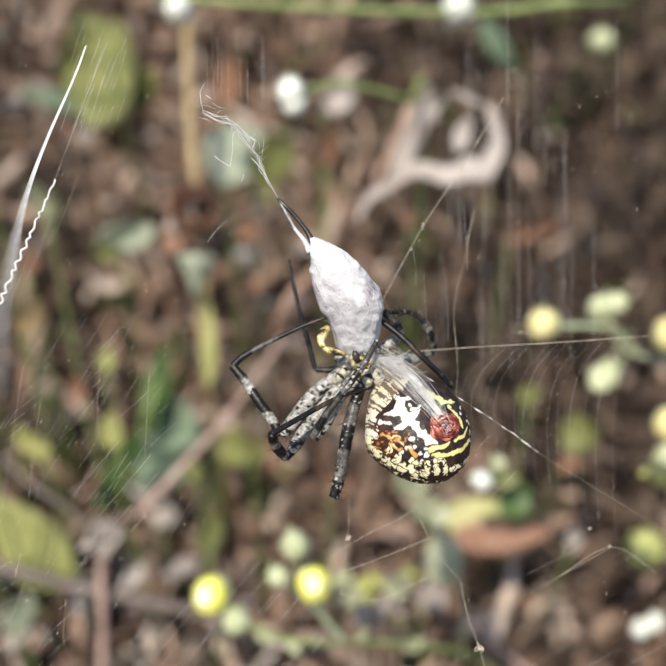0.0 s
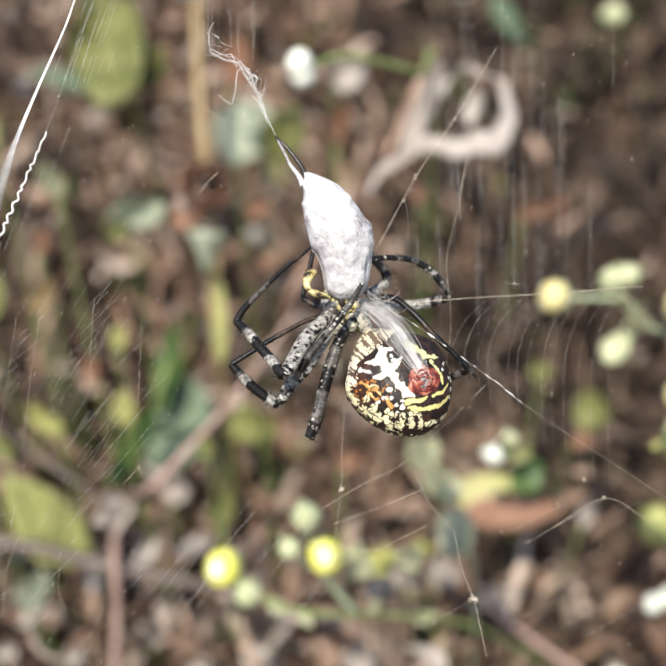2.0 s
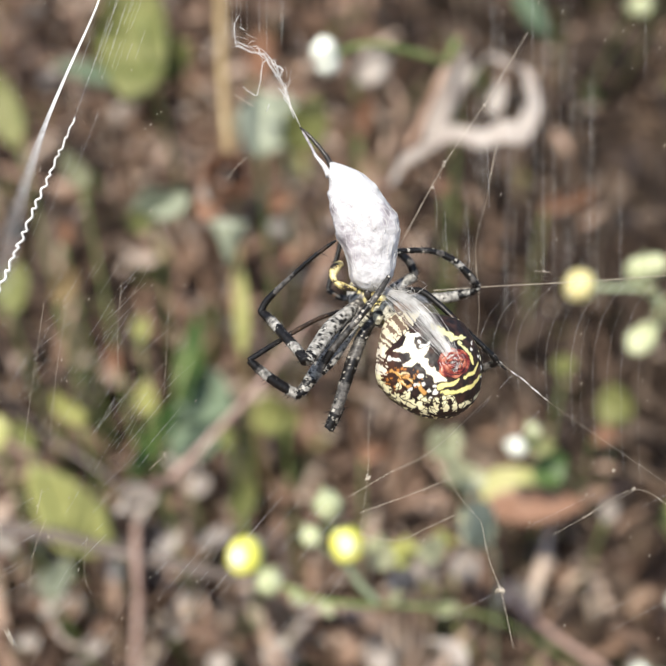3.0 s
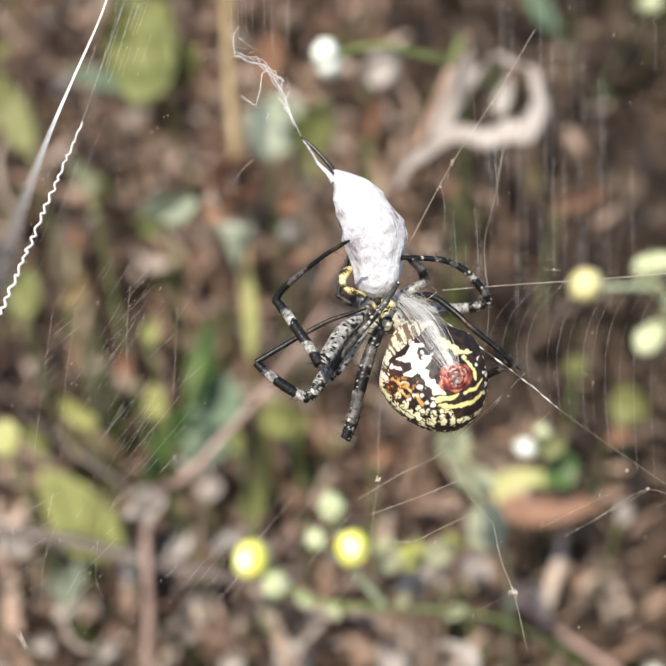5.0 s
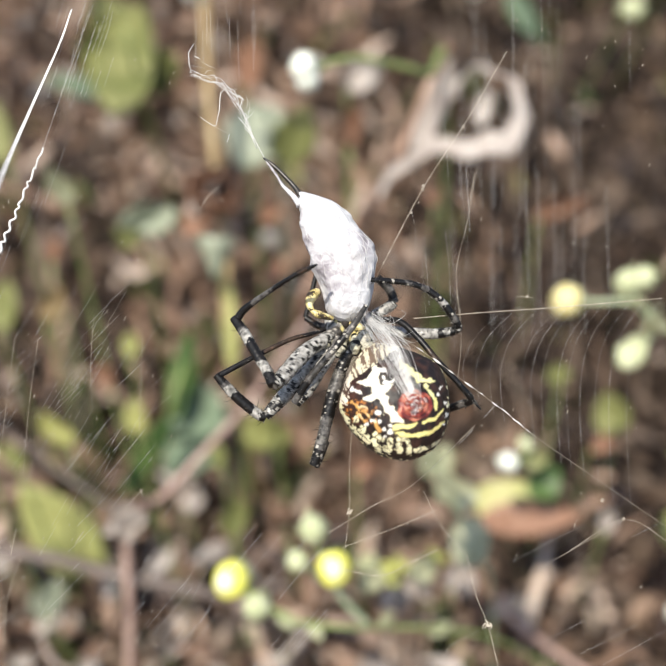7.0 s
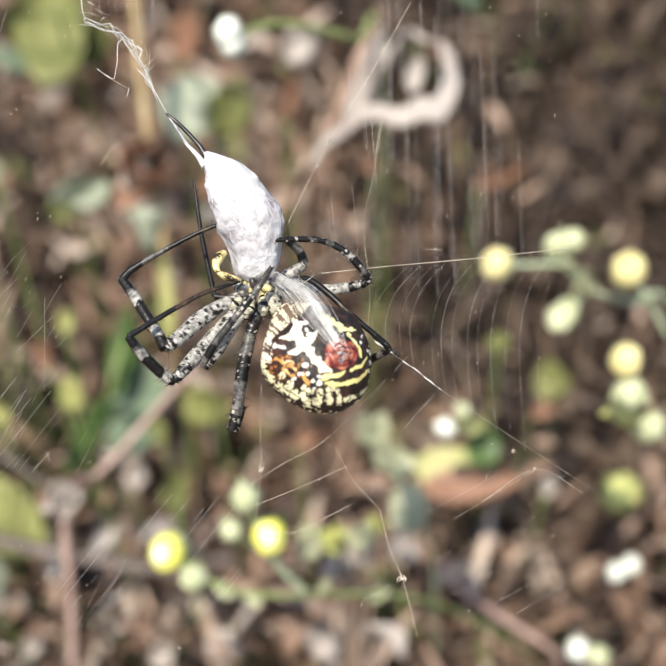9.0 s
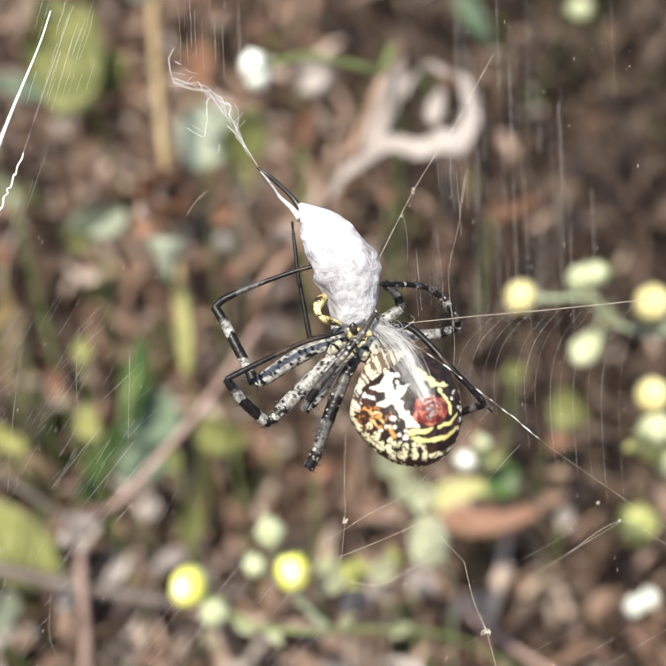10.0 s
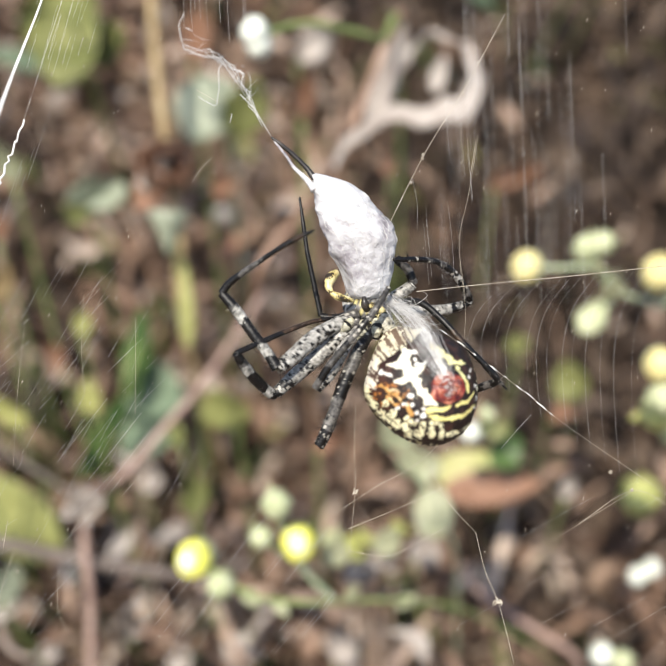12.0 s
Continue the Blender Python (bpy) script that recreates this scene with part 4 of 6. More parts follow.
def build_web():
    web = thing("orb_web", None, "fine sunlit orb web with a white zigzag silk band", "spider web", turn=WEB)
    # zigzag band of loose white silk
    z = []
    a, b = np.array((-25.16, 22.11, 0)), np.array((-34.03, 1, 0))
    d = (b - a) / np.linalg.norm(b - a)
    q = np.array((-d[1], d[0], 0))
    for k in range(42):
        t = k / 41
        z.append(a + (b - a) * t + q * (0.17 if k % 2 else -0.17) * min(1, 0.25 + 3 * t) * (0.55 + 0.8 * rng.random()) + d * 0.16 * rng.normal())
    zs = Shape()
    tube(zs, smooth_path(mm(z), 240), [0.05 * MM, 0.11 * MM, 0.13 * MM, 0.14 * MM], 6)
    tube(zs, smooth_path(mm([p + q * 0.08 for p in z]), 180), [0.03 * MM, 0.07 * MM], 5)
    part("zigzag_band", zs, SILK, web, "white zigzag silk band")
    strand(web, [(-25.16, 22.11, 0), (-22.32, 30.26, 0), (-20.23, 36.12, 0)], 0.012, SILK)
    # a straight silk band beside it, running out towards the viewer
    way = smooth_path(mm([(-22.32, 35.7, 0), (-23.49, 32.35, 0), (-25.21, 25.62, 3), (-25.12, 19.1, 10), (-22.87, 12.44, 22), (-20.13, 6.87, 34), (-17.6, 2.65, 44)]), 30)
    for k in range(10):
        s = Shape()
        off = rng.uniform(-1, 1) * np.interp(np.arange(30), [0, 6, 14, 22, 29], [0.1, 0.18, 0.4, 0.8, 1.2]) * MM
        tube(s, way + off[:, None] * np.array((0.92, 0.38, 0.3)), [0.02 * MM, 0.034 * MM, 0.026 * MM, 0.014 * MM, 0.01 * MM], 5)
        part("silk_band", s, SILK, web, "straight white silk strand")
    # guy threads
    for pts, r in (([(10.7, 5.6, 0), (17.39, 6.14, 0), (24.49, 6.6, 0), (34.94, 7.44, 0)], 0.035), ([(7.02, 9.47, -1), (11.88, 18.55, -1), (15.89, 24.68, -1), (20.34, 32.22, -2)], 0.026),
                   ([(16.97, 20.23, 0), (15.93, 14.8, 0), (14.88, 10.2, 0), (15.3, 5.18, 0)], 0.012),
                   ([(2.34, -15.09, 0), (6.52, -12.58, 0), (10.7, -10.37, 0), (16.55, -4.85, 0)], 0.02), ([(3.59, -16.55, 0), (8.19, -14.88, 0), (12.79, -13, 0)], 0.02),
                   ([(4.64, -4.85, 0), (4.39, -9.03, 0), (4.35, -13, 0), (3.59, -19.06, 0)], 0.014), ([(3.59, -18.64, 0), (7.36, -19.27, 0), (10.28, -18.02, 0), (13, -16.76, 0)], 0.022),
                   ([(15.72, -17.39, 0), (16.55, -21.15, 0), (17.81, -24.49, 0), (19.06, -29.93, 0)], 0.024), ([(15.72, -17.39, 0), (13.21, -14.46, 0), (11.54, -11.12, 0)], 0.018),
                   ([(25.75, -16.97, 0), (31.18, -14.04, 0), (35.78, -16.55, 0)], 0.02), ([(22.82, -18.64, 0), (31.18, -14.04, 0)], 0.012), ([(14.88, 8.11, 0), (15.3, 3.51, 0), (14.88, -0.67, 0)], 0.012)):
        strand(web, pts, r, OLD_SILK)
    # dust and silk knots on the threads
    for p, r in (((4.35, -13, 0), 0.3), ((17.72, -24.16, 0), 0.36), ((11.83, 18.55, -1), 0.18), ((11.75, 18.26, -1), 0.14), ((15.81, 24.47, -1), 0.16), ((10.61, 16.02, -1), 0.1), ((21.78, 7.69, 0), 0.1), ((-3.93, -29.93, 0), 0.14), ((28.88, -12.16, 0), 0.15), ((30.97, -13.96, 0), 0.15)):
        s = Shape()
        c = np.array(p)
        for k in range(12):
            o = c + rng.normal(0, 0.42, 3) * r
            e = rng.normal(0, 0.4, 3) * r
            tube(s, smooth_path(mm([o - e, o + rng.normal(0, 0.25, 3) * r, o + e]), 6), [0.02 * MM, r * 0.22 * MM, 0.02 * MM], 5)
        part("silk_knot", s, OLD_SILK, web)
    # curved catching threads between the side guy and the dragline
    for k in range(13):
        x = 1150 + 33 * k + rng.normal(0, 5)
        low = 800 + 0.72 * (x - 1150)
        pts = [((a - 784) * 0.0418, (784 - b) * 0.0418, rng.normal(0, 0.05) - 0.25 * k) for a, b in ((x + 85, 640 - 0.08 * (x - 1150)), (x + 28, 695), (x + 2, 750 + 0.2 * (low - 800)), (x, 0.4 * 750 + 0.6 * low), (x + 8, low + 25))]
        strand(web, pts, 0.0048 if k % 2 else 0.003, SILK, "catching_thread")

    def ladder(x0, y0, x1, y1, dx, dy, count, r):
        """Parallel catching threads, each broken into glinting lengths."""
        for k in range(count):
            u = (k + 0.25 * rng.normal()) / max(count - 1, 1)
            x, y, f = x0 + (x1 - x0) * u, y0 + (y1 - y0) * u, rng.uniform(0.6, 1.15)
            for a, b in ((0, rng.uniform(0.3, 0.6)), (rng.uniform(0.62, 0.75), 1)) if k % 3 == 0 else ((0, 1.2),):
                p, q = [((x + dx * f * w - 784) * 0.0418, (784 - y + dy * f * w) * 0.0418, 0.3 * math.sin(k)) for w in (a, b)]
                strand(web, [p, tuple((g + h) / 2 + 0.03 * rng.normal() for g, h in zip(p, q)), q], r * rng.uniform(0.6, 1.4), SILK, "catching_thread", n=5)

    ladder(190, 900, 290, 660, 75, 75, 9, 0.0042)
    ladder(225, 985, 345, 1085, 95, 115, 7, 0.0065)
    ladder(60, 930, 120, 740, 60, 50, 7, 0.005)
    ladder(320, 770, 400, 890, 75, 70, 5, 0.004)
    ladder(15, 1420, 60, 1180, 75, 45, 7, 0.007)
    ladder(150, 1440, 250, 1150, 70, 70, 6, 0.006)
    ladder(390, 1330, 500, 1440, 80, 95, 6, 0.006)
    ladder(575, 1230, 720, 1300, 90, 105, 6, 0.008)
    ladder(640, 1480, 760, 1420, 90, 100, 5, 0.006)
    ladder(20, 640, 190, 380, 40, 110, 8, 0.006)
    ladder(1230, 1300, 1420, 1420, 160, 85, 2, 0.004)
    ladder(1140, 940, 1210, 1000, 100, 105, 2, 0.008)

    def slanted(x0, x1, y0, y1, dx, dy, count, r, far=0.0):
        for k in range(count):
            x, y = rng.uniform(x0, x1), rng.uniform(y0, y1)
            f = rng.uniform(0.5, 1.4)
            a = ((x - 784) * 0.0418, (784 - y) * 0.0418, far * rng.uniform(0.3, 1.6) + rng.normal(0, 0.4))
            b = (a[0] + dx * f * 0.0418, a[1] + dy * f * 0.0418, a[2])
            c = ((a[0] + b[0]) / 2 + rng.normal(0, 0.08), (a[1] + b[1]) / 2, a[2])
            strand(web, [a, c, b], r * rng.uniform(0.7, 1.5), SILK, "catching_thread")

    slanted(20, 420, 620, 1040, 45, 75, 46, 0.0038)
    slanted(190, 330, -60, 160, 24, 75, 26, 0.0055)
    slanted(1230, 1620, 60, 760, -4, 330, 64, 0.006, -22)
    slanted(510, 680, -60, 90, -3, 130, 12, 0.005)
    slanted(1000, 1180, 330, 640, -8, 130, 11, 0.004)
    slanted(0, 560, 1000, 1560, 45, 80, 40, 0.0038)
    slanted(1000, 1560, 1150, 1500, 120, 60, 5, 0.004)
    # long sagging lines strung with dust
    for pts in ([(-27.84, 3.93, 0), (-28.76, -3.18, 0), (-29.76, -11.54, 0)], [(-25.58, 3.93, 0), (-26.5, -2.76, 0), (-27.09, -9.45, 0)], [(-15.55, 3.93, 0), (-15.72, -0.67, 0), (-15.88, -5.06, 0)], [(-20.23, 6.02, 0), (-20.57, 1, 0), (-20.4, -3.18, 0)], [(-22.74, -24.91, 0), (-23.49, -22.82, 0), (-23.32, -19.06, 0)],
                [(-27.34, -17.39, 0), (-28.59, -21.15, 0), (-28.93, -25.75, 0)]):
        strand(web, pts, 0.011, OLD_SILK, "hanging_line", n=16)
    # beads of glue and dust that glint
    beads = Shape()
    for k in range(230):
        x, y = (rng.uniform(-8, 500), rng.uniform(-40, 1560)) if k % 3 else (rng.uniform(1000, 1600), rng.uniform(-60, 1500))
        c = np.array(((x - 784) * 0.0418, (784 - y) * 0.0418, rng.normal(0, 0.5)))
        e = np.array((0.03, 0.09, 0)) * rng.uniform(0.4, 2.2) + rng.normal(0, 0.03, 3)
        tube(beads, mm([c - e, c, c + e]), [0.008 * MM, rng.uniform(0.02, 0.045) * MM, 0.008 * MM], 5)
    tagged(part("dew_and_dust", beads, OLD_SILK, web), kind="stuff")
    # short bright glints of loose silk
    for pts in ([(-9.99, 16.26, 0), (-9.15, 17.51, 0), (-8.03, 18.56, 0)], [(-7.9, 17.31, 0), (-7.69, 16.97, 0)], [(-17.31, -12.58, 0), (-15.55, -10.7, 0)], [(-15.84, -10.7, 0), (-15.55, -11.62, 0)], [(-22.11, -15.93, 0), (-21.28, -14.76, 0)],
                [(-27.76, -14.46, 0), (-28.26, -16.97, 0)], [(-31.73, -17.81, 0), (-31.52, -20.73, 0)], [(-9.36, 24.83, 0), (-7.27, 23.58, 0)], [(20.73, 7.69, 0), (22.4, 7.57, 0)], [(16.13, 16.47, 0), (16.76, 19.81, 0)]):
        strand(web, pts, 0.02, OLD_SILK, "silk_shred", n=6)
    s = Shape()
    c = np.array((-30.81, -29.22, 0))
    for k in range(8):
        e = rng.normal(0, 0.32, 3)
        tube(s, smooth_path(mm([c + (-0.3, 0.6, 0) + e * 0.5, c + e * 0.6, c + (0.3, -0.6, 0) + e * 0.5]), 7), [0.02 * MM, 0.05 * MM], 5)
    part("silk_tangle", s, OLD_SILK, web)
    return web


# ---- the wrapped catch ----
def build_catch():
    prey = thing("wrapped_prey", None, "spindle-shaped insect wrapped in thick white silk", "prey", turn=WEB @ pose((2.13, 10.95, 0)[0] * MM, (2.13, 10.95, 0)[1] * MM, 0))
    girth = [(785, 368, 7), (802, 380, 22), (822, 400, 45), (836, 424, 57), (843, 440, 62), (853, 466, 69), (868, 497, 80), (875, 530, 79), (879, 560, 71), (882, 600, 62), (884, 635, 54), (887, 655, 38), (888, 668, 17)]
    axis = smooth_path(mm([((x - 784) * 0.0418 - 2.13, (784 - y) * 0.0418 - 10.95, 1 + r / 80) for x, y, r in girth]), 64)
    half = np.interp(np.linspace(0, 1, 64), np.linspace(0, 1, 13), [r * 0.039 * MM for x, y, r in girth])
    s = Shape()
    verts, k = [], 44
    e1, e2 = np.array((-0.995, -0.1, 0)), np.array((0, 0, 1.0))
    for i, (p, r) in enumerate(zip(axis, half)):
        for j in range(k):
            a = 2 * math.pi * j / k
            q = Vector((math.cos(a), math.sin(a), i * 0.055))
            n1 = noise.noise(q * 1.3) * 0.08
            n2 = noise.noise(q * 3.2 + Vector((9, 0, 0))) * 0.1
            n3 = abs(noise.noise(q * 3.0 + Vector((0, 5, 0)))) * 0.14
            n4 = abs(noise.noise(Vector((math.cos(a) * 2.2 + i * 0.1, math.sin(a) * 2.2, i * 0.12)))) * 0.1
            rr = r * (1.07 + 0.7 * n1 + 0.6 * n2 - n3 - n4)
            # flats between taut folds
            for c, w in ((0.7, 0.97), (1.75, 0.88), (2.6, 0.97), (4.1, 0.9), (5.3, 0.95)):
                d = math.cos(a - c - 0.4 * math.sin(i * 0.09 + c))
                if d > 0.2:
                    rr = min(rr, r * (w + 0.09 * math.sin(i * 0.21 + 2 * c)) / d)
            verts.append(p + rr * (math.cos(a) * e1 + 0.78 * math.sin(a) * e2))
    s.add(verts, [(i * k + j, i * k + (j + 1) % k, (i + 1) * k + (j + 1) % k, (i + 1) * k + j) for i in range(63) for j in range(k)] +
          [tuple(range(k))[::-1], tuple(63 * k + j for j in range(k))])
    part("shroud", s, SHROUD, prey)
    wraps = Shape()
    for q in range(70):
        i0, i1 = sorted(rng.integers(3, 61, 2))
        if i1 - i0 < 8:
            continue
        a0 = rng.uniform(0, 6.28)
        twist = rng.uniform(-2.4, 2.4)
        pts = []
        for i in range(i0, i1, 2):
            a = a0 + twist * (i - i0) / 30
            v = np.array(verts[i * k + int(a / 6.2832 * k) % k])
            pts.append(axis[i] + (v - axis[i]) * 1.012)
        if len(pts) > 3:
            tube(wraps, smooth_path(pts, len(pts) * 2), [0.008 * MM, 0.016 * MM, 0.008 * MM], 4)
    part("wrapping_silk", wraps, SILK, prey)
    # a dark limb of the insect beside the strand
    h = Shape()
    tube(h, smooth_path(mm([(-1.97, 5.88, 1.2), (-2.63, 6.95, 0.8), (-3.75, 8.27, 0.4), (-4.72, 9.23, 0.2), (-5.52, 9.91, 0)]), 20), [0.34 * MM, 0.24 * MM, 0.22 * MM, 0.2 * MM, 0.1 * MM], 8, wobble=0.2)
    part("insect_limb", h, DARK, prey, "dark insect limb under the silk")
    # the twisted strand that it hangs by
    t = Shape()
    tube(t, smooth_path(mm([(-2.17, 5.11, 1.8), (-2.79, 6.04, 1.2), (-3.75, 7.11, 0.8), (-4.37, 8.23, 0.6), (-4.96, 9.09, 0.3), (-5.39, 9.78, 0)]), 24), [0.4 * MM, 0.22 * MM, 0.14 * MM, 0.12 * MM, 0.05 * MM], 7, wobble=0.3)
    part("hanging_strand", t, SHROUD, prey, "twisted white silk strand")
    l = Shape()
    line = mm([(-5.39, 9.78, 0), (-6.48, 12, 0), (-6.98, 13.25, 0), (-7.52, 14.5, 0), (-8.15, 15.97, 0), (-9.32, 17.14, 0), (-10.66, 17.64, 0), (-12.12, 18.27, 0)])
    for q in range(6):
        off = rng.normal(0, 0.12 * MM, (len(line), 3)) * np.array([0, 0.4, 1, 1.6, 2, 1.8, 1.4, 1])[:, None]
        tube(l, smooth_path(np.array(line) + off, 40), [0.008 * MM, 0.016 * MM, 0.022 * MM, 0.014 * MM], 4)
    for q in range(16):
        c = np.array(line[rng.integers(3, 8)]) + rng.normal(0, 0.5 * MM, 3)
        e = rng.normal(0, 0.5 * MM, 3)
        tube(l, smooth_path([c - e, c + rng.normal(0, 0.2 * MM, 3), c + e], 5), [0.006 * MM, 0.016 * MM, 0.006 * MM], 4)
    for kinks in ([(-6.14, 10.87, 0), (-6.64, 12.1, 0.1), (-7.14, 12.85, 0.1), (-6.98, 13.96, 0), (-7.47, 14.74, 0.2), (-7.31, 15.55, 0), (-8.14, 16.1, 0.1), (-8.9, 17.14, 0), (-9.56, 17.27, 0.1), (-9.91, 17.89, 0), (-11.07, 17.94, 0.1), (-12, 18.48, 0), (-12.29, 18.22, 0)],
                  [(-7.57, 14.88, 0), (-8.05, 16.41, 0.2), (-8.65, 16.72, 0), (-9.32, 16.13, 0), (-9.57, 14.63, 0), (-9.91, 13.21, 0), (-10.49, 13.29, 0), (-11.41, 14.04, 0)],
                  [(-7.73, 13.88, 0), (-7.31, 13.21, 0), (-6.65, 12.37, 0), (-6.23, 11.04, 0)], [(-8.14, 15.49, 0.2), (-7.65, 15.97, 0), (-7.15, 15.47, 0)], [(-8.65, 12.21, 0), (-8.99, 11.54, 0)], [(-12.12, 18.27, 0), (-12.29, 20.15, 0), (-11.66, 20.98, 0)], [(-11.66, 19.81, 0), (-11.16, 19.48, 0)]):
        fine = [np.array(a) * (1 - u) + np.array(b) * u + rng.normal(0, 0.05, 3) for a, b in zip(kinks, kinks[1:]) for u in (0, 0.5)] + [np.array(kinks[-1])]
        tube(l, mm(fine), [0.03 * MM, 0.045 * MM, 0.03 * MM, 0.025 * MM], 4)
    part("frayed_line", l, SILK, prey, "frayed dusty silk line")
    return prey


# ---- the spider ----
BLACK, PALE, GREY, BROWN = (0.009, 0.0075, 0.007), (0.52, 0.5, 0.46), (0.13, 0.12, 0.112), (0.055, 0.034, 0.022)


def banded(bands, speckle=0.0):
    """A pigment along a limb: bands of (where each ends, colour), with ragged borders, dark dots on pale and pale flecks on dark."""
    def colour(t, p):
        q = Vector(p) * 1000
        t = t + 0.05 * noise.noise(q * 1.6) + 0.04 * noise.noise(q * 4.0)
        c = next((c for e, c in bands if t <= e), bands[-1][1])
        d = noise.voronoi(q * 1.8)[0]
        f = 0.72 + 0.5 * noise.noise(q * 3.1) + 0.35 * noise.noise(q * 1.1 + Vector((5, 0, 0)))
        if speckle and d[0] < 0.2 + 0.3 * speckle * (0.5 + noise.noise(q * 0.8)):
            return BLACK if sum(c) > 0.4 else (0.42, 0.39, 0.34)
        if noise.noise(q * 4.3 + Vector((9, 4, 2))) > 0.38:
            f *= 2.2 if sum(c) < 0.2 else 0.45
        return tuple(x * f for x in c)
    return colour


STRIPED = [(0.24, BLACK), (0.36, PALE), (0.6, BLACK), (0.73, PALE), (0.8, GREY), (1.0, BLACK)]
NARROW = [(0.14, BLACK), (0.2, PALE), (0.36, BLACK), (0.44, GREY), (0.62, BLACK), (0.7, PALE), (1.0, BLACK)]
MOTTLED = [(0.1, GREY), (0.78, PALE), (0.86, BLACK), (0.93, PALE), (1.0, BLACK)]
DUSKY = [(0.3, BLACK), (0.45, GREY), (0.7, BLACK), (0.8, BROWN), (1.0, BLACK)]
SMOKY = [(0.2, GREY), (0.45, BLACK), (0.6, GREY), (0.9, (0.06, 0.055, 0.05)), (1.0, BLACK)]


def limb(shape, points, radii, colour, spines=8):
    """A limb with knobbly joints, fine hairs and longer spines."""
    n = max(40, 24 * len(points))
    p = smooth_path(mm(points), n)
    fat = [r * MM for r in radii]
    fat[0] *= 0.9
    tube(shape, p, fat, 22, colour, wobble=0.1)
    for q in range(spines * 10):
        i = rng.integers(1, n - 1)
        r = np.interp(i / n, np.linspace(0, 1, len(radii)), radii) * MM
        d = rng.normal(0, 1, 3)
        t = p[i + 1] - p[i - 1]
        t /= np.linalg.norm(t)
        d -= t * (d @ t)
        d /= np.linalg.norm(d)
        long, thick = (rng.uniform(0.4, 0.85), 0.032) if q < spines else (rng.uniform(0.14, 0.34), 0.014)
        shade = (0.02, 0.016, 0.014) if q < spines or q % 3 else (0.4, 0.37, 0.33)
        tube(shape, [p[i] + d * r * 0.8, p[i] + d * (r + 0.5 * long * MM) + t * 0.25 * long * MM, p[i] + d * (r + long * MM) + t * 0.7 * long * MM],
             [thick * MM, thick * 0.7 * MM, 0.003 * MM], 3, lambda t, p: shade)


def build_leg(spider, segments):
    """Segments of (name, points, radii, pigment, spines) from the body outwards; the first is the leg itself and carries the rest."""
    base = np.array(segments[0][1][0])
    leg, made = None, {}
    for name, pts, radii, colour, spines in segments:
        s, root = Shape(), np.array(pts[0])
        limb(s, [np.array(p) - root for p in pts], radii, colour, spines)
        ob = part("leg" if leg is None else name, s, CUTICLE, spider if leg is None else leg)
        ob.location = (root if leg is None else root - base) * MM
        leg = leg or ob
        made[name] = ob
    return made


ABDOMEN_REST = joint(0.83, -0.81, 0.39, 56.3, 5.5, 20.6)


